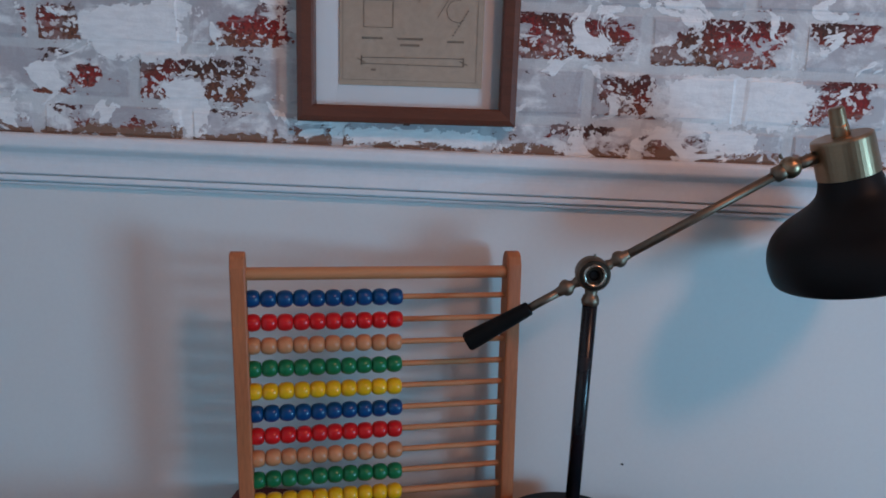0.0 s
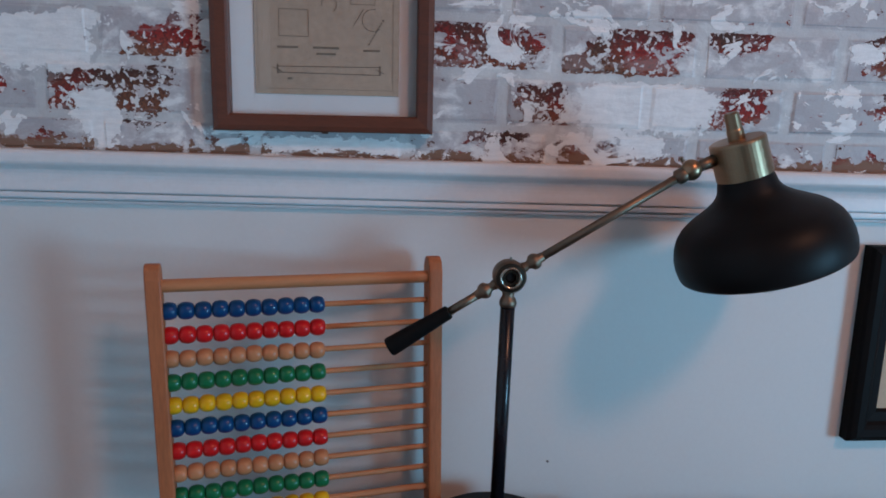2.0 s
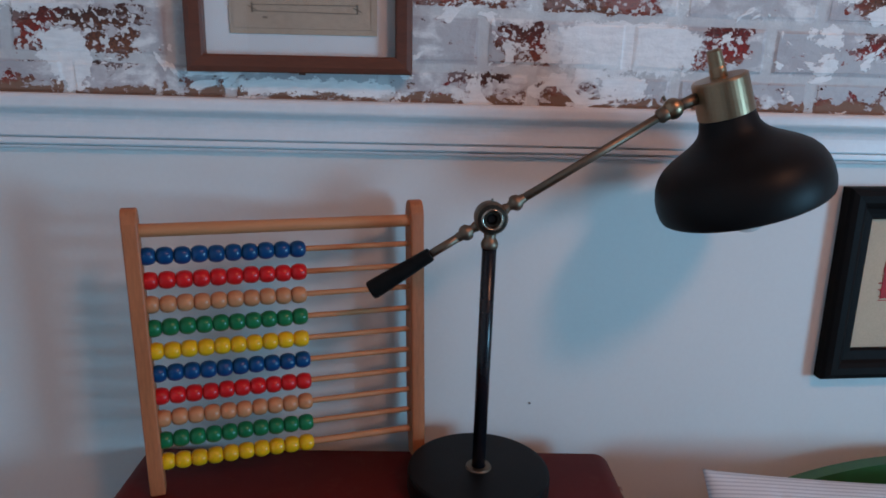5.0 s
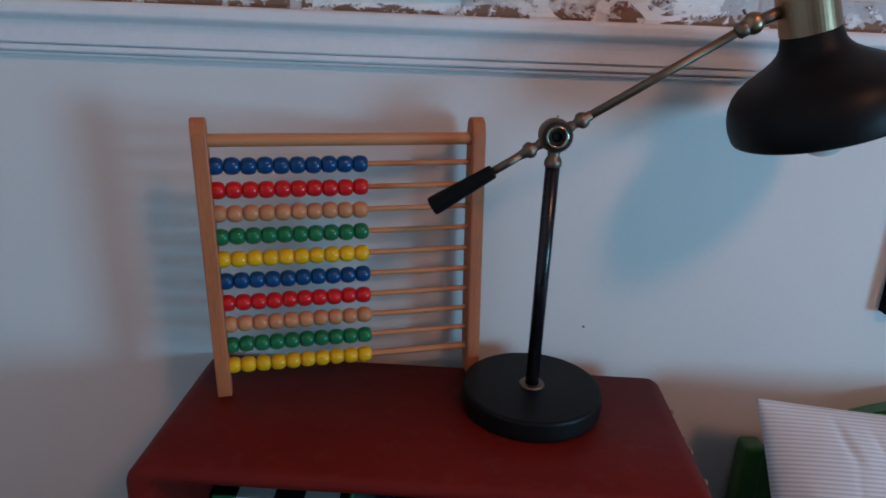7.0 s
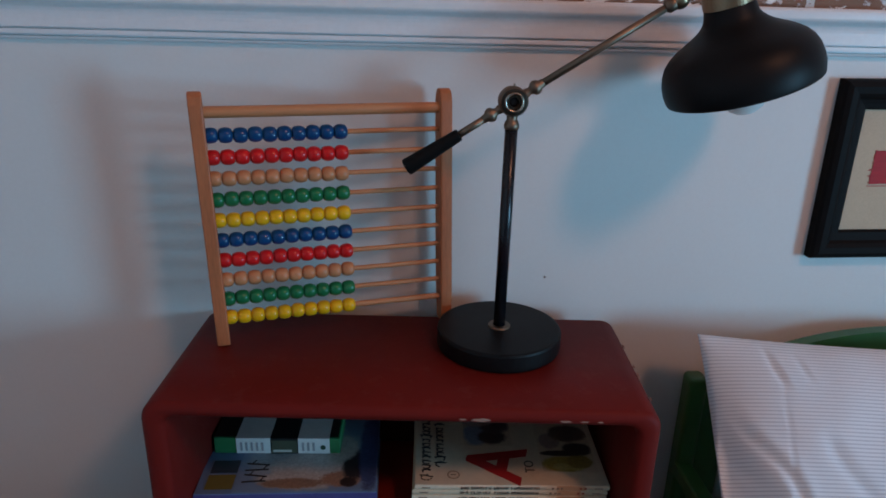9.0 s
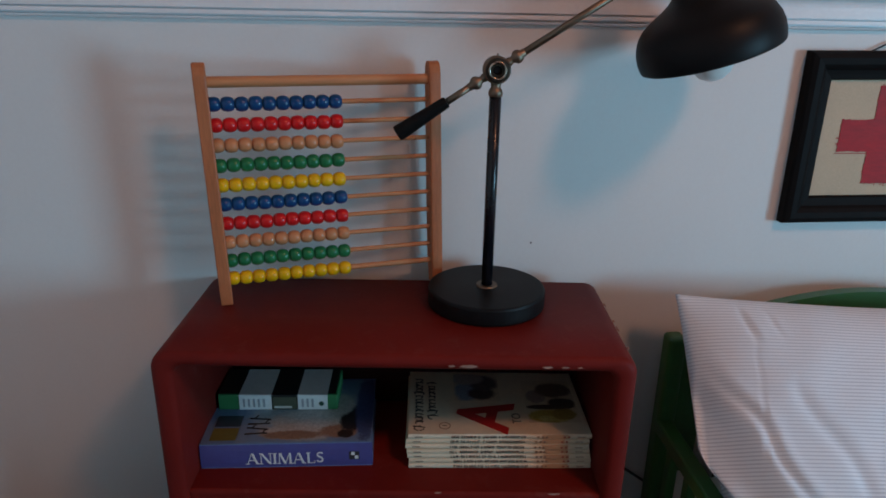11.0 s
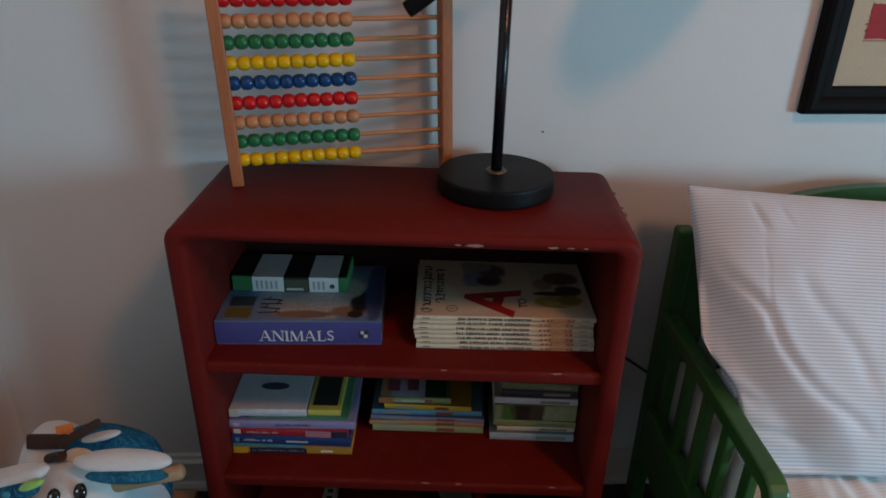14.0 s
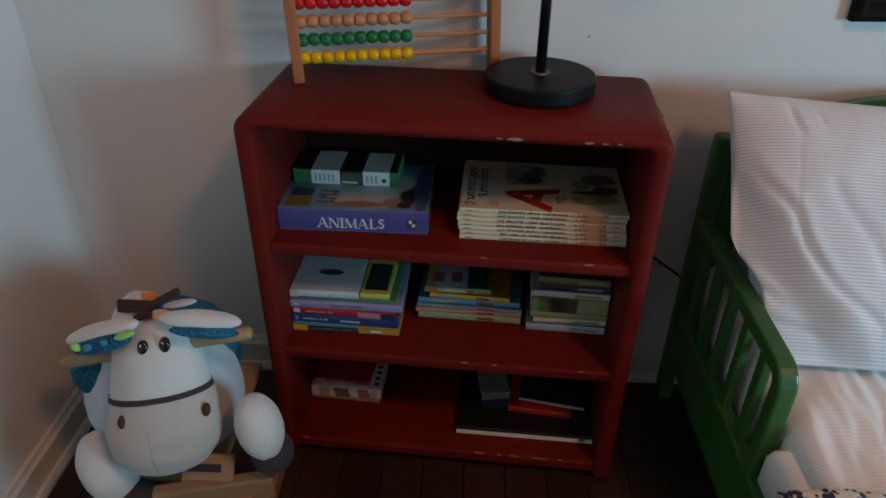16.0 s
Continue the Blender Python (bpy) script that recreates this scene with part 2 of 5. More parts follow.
    paint = mixed(t, calc(t, "MULTIPLY", steep(t, score, -0.14, 0.02), 0.35), paint, (0.46, 0.36, 0.36))
    paint = mixed(t, calc(t, "MULTIPLY", joint, calc(t, "ADD", 0.15, calc(t, "MULTIPLY", wob2, 0.9))), paint, mixed(t, flake, (0.50, 0.52, 0.515), (0.70, 0.715, 0.71)))
    streak = grain(t, coords(t, (1, 1, 4), True), 40, 4, 0.6, 0.3)
    paint = mixed(t, daub, paint, mixed(t, steep(t, streak, 0.4, 0.65), (0.86, 0.87, 0.865), (0.76, 0.77, 0.77)))
    t.links.new(mixed(t, mask, paint, clay), p.inputs["Base Color"])
    t.links.new(calc(t, "ADD", 0.5, calc(t, "MULTIPLY", mask, 0.35)), p.inputs["Roughness"])
    h = calc(t, "ADD", calc(t, "MULTIPLY", wob, 0.9), calc(t, "ADD", calc(t, "MULTIPLY", calc(t, "SUBTRACT", daub, mask), 0.28), calc(t, "MULTIPLY", fine, 0.4)))
    h = calc(t, "SUBTRACT", h, calc(t, "MULTIPLY", joint, 0.18))
    relief(t, p, h, 0.6, 0.004)
    return m


BRICK = brick_wall()


def striped(name, pale, line_colour, pitch, use_uv, depth):
    m, t, p = nodes_of(name)
    tc = t.nodes.new("ShaderNodeTexCoord")
    sep = t.nodes.new("ShaderNodeSeparateXYZ")
    t.links.new(tc.outputs["UV" if use_uv else "Object"], sep.inputs[0])
    wave = calc(t, "SINE", calc(t, "MULTIPLY", sep.outputs[1], 2 * math.pi / pitch))
    v = coords(t)
    a, b = grain(t, v, 600, 2), grain(t, v, 9)
    line = calc(t, "MULTIPLY", steep(t, wave, 0.1, 0.8), depth)
    col = mixed(t, line, mixed(t, b, [c * 0.93 for c in pale], [min(1, c * 1.04) for c in pale]), line_colour)
    t.links.new(col, p.inputs["Base Color"])
    p.inputs["Roughness"].default_value, p.inputs["Sheen Weight"].default_value = 0.9, 0.2
    relief(t, p, a, 0.25, 0.0006)
    return m


STRIPE = striped("ticking_stripe_cotton", (0.76, 0.815, 0.875), (0.27, 0.33, 0.42), 0.0056, True, 0.48)
SHEET = striped("cream_striped_sheet", (0.83, 0.835, 0.82), (0.50, 0.50, 0.48), 0.0062, False, 0.34)


def woven():
    m, t, p = nodes_of("patterned_blanket_weave")
    v = coords(t)
    n = t.nodes.new("ShaderNodeTexVoronoi")
    n.inputs["Scale"].default_value = 120
    t.links.new(v, n.inputs["Vector"])
    sep = t.nodes.new("ShaderNodeSeparateXYZ")
    t.links.new(v, sep.inputs[0])
    bands = calc(t, "SINE", calc(t, "MULTIPLY", sep.outputs[0], 150.0))
    f = steep(t, calc(t, "ADD", calc(t, "MULTIPLY", bands, 0.2), n.outputs["Distance"]), 0.35, 0.5)
    t.links.new(mixed(t, f, (0.02, 0.022, 0.05), (0.62, 0.58, 0.52)), p.inputs["Base Color"])
    p.inputs["Roughness"].default_value = 0.95
    relief(t, p, grain(t, v, 300), 0.6)
    return m


WEAVE = woven()


def teal_print():
    m, t, p = nodes_of("teal_printed_cotton")
    v = coords(t)
    a, sw = grain(t, v, 26, 3), grain(t, v, 34, 2, 0.5, 2.2)
    col = mixed(t, steep(t, a, 0.35, 0.65), (0.004, 0.055, 0.12), (0.009, 0.12, 0.21))
    ring = steep(t, calc(t, "ABSOLUTE", calc(t, "SUBTRACT", sw, 0.52)), 0.03, 0.015)
    col = mixed(t, calc(t, "MULTIPLY", ring, 0.55), col, (0.03, 0.27, 0.36))
    t.links.new(col, p.inputs["Base Color"])
    p.inputs["Roughness"].default_value, p.inputs["Specular IOR Level"].default_value = 0.9, 0.15
    relief(t, p, grain(t, v, 260), 0.3)
    return m


TEAL = teal_print()
AQUA = surface("aqua_print", (0.03, 0.24, 0.32), 0.8, 0.3, 90, 32, 0.2)
LIME = surface("lime_trim", (0.30, 0.62, 0.16), 0.8, 0.25, 90, 32, 0.2)


def pane_glass():
    m, t, p = nodes_of("picture_glass")
    clear = t.nodes.new("ShaderNodeBsdfTransparent")
    gloss = t.nodes.new("ShaderNodeBsdfGlossy")
    gloss.inputs["Roughness"].default_value = 0.03
    fr = t.nodes.new("ShaderNodeFresnel")
    mix = t.nodes.new("ShaderNodeMixShader")
    t.links.new(fr.outputs[0], mix.inputs[0])
    t.links.new(clear.outputs[0], mix.inputs[1])
    t.links.new(gloss.outputs[0], mix.inputs[2])
    t.links.new(mix.outputs[0], t.nodes["Material Output"].inputs[0])
    return m


GLASS = pane_glass()
MATS = {}


def print_mat(c, rough=0.42):
    key = (c, rough)
    if key not in MATS:
        MATS[key] = surface("printed_card", c, rough, 0.10, 90, 16, 0.03)
    return MATS[key]


def picture_mat(name, ground, spots, ragged=0.5, soft=0.35):
    """A printed picture: soft-edged patches x, y, rx, ry, colour on the sheet's own plane."""
    m, t, p = nodes_of(name)
    v = coords(t)
    sep = t.nodes.new("ShaderNodeSeparateXYZ")
    t.links.new(v, sep.inputs[0])
    a, b = calc(t, "SUBTRACT", grain(t, v, 55, 4, 0.6), 0.5), calc(t, "SUBTRACT", grain(t, v, 240, 3, 0.6), 0.5)
    col = mixed(t, calc(t, "ADD", 0.5, a), [c * 0.8 for c in ground], [min(1, c * 1.2) for c in ground])
    for cx, cy, rx, ry, c in spots:
        dx = calc(t, "DIVIDE", calc(t, "SUBTRACT", sep.outputs[0], cx), rx)
        dy = calc(t, "DIVIDE", calc(t, "SUBTRACT", sep.outputs[1], cy), ry)
        d = calc(t, "ADD", calc(t, "MULTIPLY", dx, dx), calc(t, "MULTIPLY", dy, dy))
        d = calc(t, "ADD", d, calc(t, "MULTIPLY", calc(t, "ADD", a, calc(t, "MULTIPLY", b, 0.6)), ragged * 2))
        n = t.nodes.new("ShaderNodeMapRange")
        n.inputs[1].default_value, n.inputs[2].default_value, n.inputs[3].default_value, n.inputs[4].default_value = 1 - soft, 1 + soft, 1, 0
        t.links.new(d, n.inputs[0])
        col = mixed(t, n.outputs[0], col, mixed(t, calc(t, "ADD", 0.5, calc(t, "MULTIPLY", b, 2.0)), [k * 0.75 for k in c], [min(1, k * 1.25) for k in c]))
    t.links.new(col, p.inputs["Base Color"])
    p.inputs["Roughness"].default_value = 0.38
    return m


# ---- mesh helpers ----
def part(name, bm, material, parent=None, label="", smooth=False, kind=""):
    me = bpy.data.meshes.new(name)
    bmesh.ops.recalc_face_normals(bm, faces=bm.faces)
    bm.to_mesh(me)
    bm.free()
    if smooth:
        for f in me.polygons:
            f.use_smooth = True
    me.materials.append(material)
    ob = new(name, me)
    if parent:
        ob.parent = parent
    return tagged(ob, label, kind=kind)


def thing(name, label, category, m, group="", kind=""):
    ob = new(name)
    ob.matrix_world = m
    ob.empty_display_size = 0.05
    return tagged(ob, label, category, group, kind)


def box(x0, x1, y0, y1, z0, z1, bevel=0.0, seg=2, m=None, bm=None):
    own = bmesh.new()
    bmesh.ops.create_cube(own, size=1, matrix=Matrix.Translation(((x0 + x1) / 2, (y0 + y1) / 2, (z0 + z1) / 2)) @ Matrix.Diagonal((x1 - x0, y1 - y0, z1 - z0, 1)))
    if bevel:
        bmesh.ops.bevel(own, geom=own.edges[:], offset=bevel, segments=seg, profile=0.5, affect="EDGES")
    if m:
        bmesh.ops.transform(own, matrix=m, verts=own.verts)
    return own if bm is None else join(bm, own)


def join(bm, other):
    me = bpy.data.meshes.new("tmp")
    other.to_mesh(me)
    other.free()
    bm.from_mesh(me)
    bpy.data.meshes.remove(me)
    return bm


def lathe(profile, steps=40, m=None):
    """A body of rounds (radius, height) about z."""
    bm = bmesh.new()
    rings = []
    for r, z in profile:
        if r < 1e-6:
            rings.append([bm.verts.new((0, 0, z))])
        else:
            rings.append([bm.verts.new((r * math.cos(2 * math.pi * i / steps), r * math.sin(2 * math.pi * i / steps), z)) for i in range(steps)])
    for a, b in zip(rings, rings[1:]):
        for i in range(steps):
            j = (i + 1) % steps
            if len(a) == 1 and len(b) > 1:
                bm.faces.new((a[0], b[i], b[j]))
            elif len(b) == 1 and len(a) > 1:
                bm.faces.new((a[i], a[j], b[0]))
            elif len(a) > 1:
                bm.faces.new((a[i], a[j], b[j], b[i]))
    if m:
        bmesh.ops.transform(bm, matrix=m, verts=bm.verts)
    return bm


def along(a, b):
    """The pose at a whose z runs towards b."""
    d = Vector(b) - Vector(a)
    return Matrix.Translation(a) @ d.to_track_quat("Z", "Y").to_matrix().to_4x4()


def rod(a, b, r, r2=None, steps=20, round_off=0.0):
    n = (Vector(b) - Vector(a)).length
    r2 = r if r2 is None else r2
    e = round_off
    prof = [(0, 0), (r - e, 0), (r, e), (r2, n - e), (r2 - e, n), (0, n)] if e else [(0, 0), (r, 0), (r2, n), (0, n)]
    return lathe(prof, steps, along(a, b))


def blob(centre, radii, rot=(0, 0, 0), power=1.0, lumps=0.0, seg=36):
    bm = bmesh.new()
    bmesh.ops.create_uvsphere(bm, u_segments=seg, v_segments=seg // 2, radius=1)
    for v in bm.verts:
        c = v.co
        if power != 1.0:
            c = Vector([math.copysign(abs(k) ** power, k) for k in c])
        k = 1 + lumps * noise.noise(c * 2.3 + Vector(centre) * 9)
        v.co = Vector((c.x * radii[0], c.y * radii[1], c.z * radii[2])) * k
    bmesh.ops.transform(bm, matrix=pose(*centre, *rot), verts=bm.verts)
    return bm


def sweep(profile, length, m=None):
    """A moulding: profile (depth, height) drawn along x."""
    bm = bmesh.new()
    a = [bm.verts.new((0, -d, z)) for d, z in profile]
    b = [bm.verts.new((length, -d, z)) for d, z in profile]
    n = len(profile)
    for i in range(n):
        j = (i + 1) % n
        bm.faces.new((a[i], a[j], b[j], b[i]))
    bm.faces.new(a)
    bm.faces.new(b[::-1])
    if m:
        bmesh.ops.transform(bm, matrix=m, verts=bm.verts)
    return bm


def tube(points, r, steps=10):
    bm = bmesh.new()
    rings = []
    pts = [Vector(p) for p in points]
    for i, p in enumerate(pts):
        d = (pts[min(i + 1, len(pts) - 1)] - pts[max(i - 1, 0)]).normalized()
        q = d.to_track_quat("Z", "Y").to_matrix()
        rings.append([bm.verts.new(p + q @ Vector((r * math.cos(2 * math.pi * k / steps), r * math.sin(2 * math.pi * k / steps), 0))) for k in range(steps)])
    for a, b in zip(rings, rings[1:]):
        for k in range(steps):
            j = (k + 1) % steps
            bm.faces.new((a[k], a[j], b[j], b[k]))
    bm.faces.new(rings[0][::-1])
    bm.faces.new(rings[-1])
    return bm


def lettering(name, words, size, material, parent, m, wide=None, label="", bold=0.0):
    cu = bpy.data.curves.new(name, "FONT")
    cu.body, cu.size, cu.extrude, cu.align_x, cu.align_y = words, size, 0.0002, "CENTER", "CENTER"
    cu.offset = bold
    tmp = new(name, cu)
    bpy.context.view_layer.update()
    me = bpy.data.meshes.new_from_object(tmp.evaluated_get(bpy.context.evaluated_depsgraph_get()))
    bpy.data.objects.remove(tmp)
    me.materials.clear()
    me.materials.append(material)
    if wide:
        xs = [v.co.x for v in me.vertices]
        k = wide / (max(xs) - min(xs))
        me.transform(Matrix.Diagonal((k, 1, 1, 1)))
    me.transform(m)
    ob = new(name, me)
    ob.parent = parent
    return tagged(ob, label)


# ---- room ----
LEFT, RIGHT, BACK, FRONT, TOP = -0.79, 3.2, 0.88, -2.9, 2.95


def solid(name, label, bm, mat, category):
    return tagged(part(name, bm, mat, None, label), label, category, kind="structure")


tagged(part("wall_north", box(LEFT - .1, RIGHT + .1, BACK, BACK + .12, 0, 1.2190), WALL, None), "white painted lower wall behind the bookcase", "wall", kind="structure")
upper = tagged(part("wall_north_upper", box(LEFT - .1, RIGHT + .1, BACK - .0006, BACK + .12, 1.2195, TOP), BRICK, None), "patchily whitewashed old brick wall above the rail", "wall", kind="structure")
tagged(part("wall_west", box(LEFT - .12, LEFT, FRONT, BACK, 0, TOP), WALL, None), "plain white painted side wall", "wall", kind="structure")
# out-of-view south, east and ceiling surfaces, darkened to hold back bounce
tagged(part("wall_south", box(LEFT - .1, RIGHT + .1, FRONT - .12, FRONT, 0, TOP), FAR, None), "unseen wall, toned to set the bounced light", "wall", kind="structure")
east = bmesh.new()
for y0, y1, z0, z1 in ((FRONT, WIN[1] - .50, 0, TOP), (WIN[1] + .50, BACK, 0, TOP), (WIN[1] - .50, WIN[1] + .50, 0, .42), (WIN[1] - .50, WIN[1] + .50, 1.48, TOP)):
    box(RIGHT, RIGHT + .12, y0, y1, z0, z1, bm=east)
tagged(part("wall_east", east, FAR, None), "unseen wall with a window opening, toned for bounced light", "wall", kind="structure")
tagged(part("ceiling", box(LEFT - .1, RIGHT + .1, FRONT - .1, BACK + .1, TOP, TOP + .1), CEIL, None), "unseen ceiling, toned to set the bounced light", "ceiling", kind="structure")
floor = tagged(part("floor", box(LEFT - .1, RIGHT + .1, FRONT - .1, BACK + .1, -.1, -.006), JOINT, None), "dark stained narrow wooden floor boards", "floor", kind="structure")

RAIL = [(0, 1.220), (.0235, 1.220), (.0275, 1.2185), (.0300, 1.2155), (.0305, 1.212), (.0305, 1.2060), (.0295, 1.2035), (.0268, 1.2010), (.0228, 1.1985), (.0190, 1.1952), (.0164, 1.1905), (.0152, 1.186), (.0148, 1.181), (.0150, 1.1755), (.0150, 1.1692),
        (.0060, 1.1690), (.0060, 1.1664), (.0145, 1.1663), (.0145, 1.1602), (.0040, 1.1600), (.0040, 1.1570), (.0110, 1.1566), (.0100, 1.1545), (.0050, 1.1522), (0, 1.1518)]
tagged(part("trim", sweep([(d * 0.85, h) for d, h in RAIL], RIGHT - LEFT, pose(LEFT, BACK, 0)), TRIM, None), "white painted moulded chair rail with worn upper edge", "trim", kind="structure")
SKIRT = [(0, 0), (.022, 0), (.022, .010), (.018, .018), (.012, .020), (.012, .062), (.015, .066), (.015, .072), (.009, .078), (.007, .086), (0, .088)]
tagged(part("baseboard", sweep(SKIRT, RIGHT - LEFT, pose(LEFT, BACK, 0)), BASE, None), "off-white moulded baseboard", "baseboard", kind="structure")
tagged(part("baseboard", sweep(SKIRT, BACK - FRONT - .023, pose(LEFT, FRONT, 0, 0, 0, 90)), BASE, None), "off-white moulded baseboard", "baseboard", kind="structure")


# ---- bookcase ----
CASE = pose(-0.323, 0.607, 0, 0, 0, -4)
CW, CD, CH, SIDE = 0.658, 0.264, 0.740, 0.030
SHELF_TOPS = (0.511, 0.281, 0.046)


def bookcase():
    ob = thing("bookcase", "low brick-red painted wooden bookcase with three open shelves", "bookcase", CASE @ pose(-.0135, 0, 0))
    # one bent shell: two sides running over rounded shoulders into the top
    bm = bmesh.new()
    r = 0.026
    outer = [(0, .018)] + [(r - r * math.cos(a), CH - r + r * math.sin(a)) for a in [i * math.pi / 16 for i in range(9)]]
    outer += [(CW - x, z) for x, z in outer[::-1]]
    ri = 0.014
    th = 0.022
    inner = [(SIDE, .018)] + [(SIDE + ri - ri * math.cos(a), CH - th - ri + ri * math.sin(a)) for a in [i * math.pi / 16 for i in range(9)]]
    inner += [(CW - x, z) for x, z in inner[::-1]]
    n = len(outer)
    # front edge rounded over in five steps
    steps = [(0.009, 0.0), (0.0045, 0.0022), (0.0015, 0.005), (0.0, 0.0095)]

    def ring(pts, inset, y, sign):
        out = []
        for i, (x, z) in enumerate(pts):
            a, b = pts[max(i - 1, 0)], pts[min(i + 1, n - 1)]
            t = Vector((b[0] - a[0], b[1] - a[1])).normalized()
            nx, nz = -t.y, t.x
            out.append(bm.verts.new((x - sign * nx * inset, y, z - sign * nz * inset)))
        return out
    loops = [ring(outer, 0, CD, 1)]
    for inset, y in [(0.0, 0.0095), (0.0015, 0.005), (0.0045, 0.0022), (0.009, 0.0)]:
        loops.append(ring(outer, inset, y, 1))
    for inset, y in [(0.009, 0.0), (0.0045, 0.0022), (0.0015, 0.005), (0.0, 0.0095)]:
        loops.append(ring(inner, inset, y, -1))
    loops.append(ring(inner, 0, CD, -1))
    for a, b in zip(loops, loops[1:] + loops[:1]):
        for i in range(n - 1):
            bm.faces.new((a[i], a[i + 1], b[i + 1], b[i]))
    # rubbed, slightly wavy edges
    for v in bm.verts:
        k = noise.noise(v.co * 30) * 0.0009
        v.co += Vector((0, k, 0.6 * k))
    part("shell", bm, REDPAINT, ob, smooth=True)
    for z in SHELF_TOPS:
        sh = box(SIDE - .004, CW - SIDE + .004, .010, CD - .008, z - .022 if z > .1 else .020, z, .006, 3)
        part("shelf", sh, REDPAINT, ob)
    # the plinth is added; it and the back panel carry shade as colour
    part("plinth", box(.020, CW - .020, .030, CD - .010, 0, .0215), SHADEBACK, ob, "added recessed plinth, near-black for the shade")
    part("back_panel", box(.01, CW - .01, CD - .008, CD - .001, .01, CH - .012), SHADEBACK, ob, "back board with shelf shade in its colour")
    rub = random.Random(21)
    for z, spots in ((SHELF_TOPS[2], ((.050, .014), (.400, .020), (.440, .008), (.470, .016), (.520, .030), (.560, .012))), (SHELF_TOPS[1], ((.365, .014), (.420, .010), (.575, .012))), (SHELF_TOPS[0], ((.390, .010), (.560, .018)))):
        for u, w in spots:
            nick = blob((u, .0112, z - .0012), (w / 2, .0011, .0011), (0, rub.uniform(-2, 2), 0), lumps=.5, seg=12)
            part("paint_chip", nick, CHIP, ob, "rubbed shelf edge")
    for v, w in ((.045, .010), (.105, .020), (.130, .008), (.190, .012)):
        part("paint_chip", blob((CW - .0052, v, CH - .0068), (.0016, w / 2, .0013), (0, 40, rub.uniform(-3, 3)), lumps=.5, seg=12), CHIP, ob, "rubbed top edge")
    rnd = random.Random(4)
    for u, w, hgt in ((.428, .028, .0026), (.405, .010, .0016), (.534, .016, .0018), (.558, .012, .0014), (.578, .008, .0012)):
        chip = bmesh.new()
        pts = []
        for i in range(14):
            a = 2 * math.pi * i / 14
            pts.append(chip.verts.new((u + w / 2 * math.cos(a) * rnd.uniform(.7, 1.1), 0.0008, CH - .0135 + hgt * math.sin(a) * rnd.uniform(.6, 1.1))))
        f = chip.faces.new(pts)
        ex = bmesh.ops.extrude_face_region(chip, geom=[f])
        bmesh.ops.translate(chip, verts=[v for v in ex["geom"] if isinstance(v, bmesh.types.BMVert)], vec=(0, -.0016, 0))
        part("paint_chip", chip, CHIP, ob, "bare chipped paint")
    return ob


bookcase()


# ---- abacus ----
def abacus():
    w, h = 0.336, 0.362
    ob = thing("abacus", "wooden counting frame with ten rows of coloured beads on the bookcase", "abacus", pose(-0.2635, 0.763, CH, -0.8, 0, 13.3))

    def lean(z):
        return -.026 * z
    post = bmesh.new()
    side = [(-.010, 0), (.012, 0), (.018, .05), (.019, .12), (.016, .26), (.0145, .343), (.011, .354), (.005, .3595), (-.004, .3595), (-.010, .354), (-.0135, .343), (-.0135, .30), (-.0125, .12), (-.0125, .04)]
    a = [post.verts.new((-.0090 + lean(z), y, z)) for y, z in side]
    b = [post.verts.new((.0090 + lean(z), y, z)) for y, z in side]
    for i in range(len(side)):
        j = (i + 1) % len(side)
        post.faces.new((a[i], a[j], b[j], b[i]))
    post.faces.new(a)
    post.faces.new(b[::-1])
    bmesh.ops.recalc_face_normals(post, faces=post.faces)
    bmesh.ops.bevel(post, geom=post.edges[:], offset=.0022, segments=2, profile=.5, affect="EDGES")
    first = part("post", post, BEECH, ob)
    second = first.copy()
    scene.collection.objects.link(second)
    second.location.x = w
    part("top_rail", rod((lean(h), 0, h - .029), (w + lean(h), 0, h - .029), .0078, steps=24), ROD, ob)
    bead_paint = [surface("bead_" + n, c, 0.30, 0.08, 90, 30, 0.02, coat=0.04, per_object=0.3, spec=0.32) for n, c in (
        ("blue", (.0005, .048, .150)), ("red", (.56, .010, .012)), ("natural", (.50, .200, .090)), ("green", (.006, .140, .050)), ("yellow", (.72, .38, .008)))]
    d = .0189
    prof = [(.0034, -.5), (.0060, -.49), (.0082, -.42), (.0096, -.30), (.0104, -.15), (.0107, 0), (.0104, .15), (.0096, .30), (.0082, .42), (.0060, .49), (.0034, .5)]
    shapes = []
    for mat in bead_paint:
        bm = lathe([(r, z * d) for r, z in prof], 18, pose(0, 0, 0, 0, 90, 0))
        me = bpy.data.meshes.new("bead")
        bm.to_mesh(me)
        bm.free()
        for f in me.polygons:
            f.use_smooth = True
        me.materials.append(mat)
        shapes.append(me)
    rnd = random.Random(2)
    for row in range(10):
        z = h - .0595 - .0291 * row
        thick = .0045 if row == 9 else .0036
        part("rod", rod((.006 + lean(z), 0, z), (w - .006 + lean(z), 0, z), thick, steps=12), ROD, ob)
        x = .0036 + lean(z) + d / 2 + rnd.uniform(0, .0012)
        for k in range(10):
            bead = new("bead", shapes[row % 5])
            bead.parent = ob
            bead.matrix_basis = pose(x, 0, z + rnd.uniform(-.0006, .0002), rnd.uniform(0, 360), rnd.uniform(-2, 2), rnd.uniform(-2, 2))
            x += d + rnd.uniform(0, .00025)


abacus()


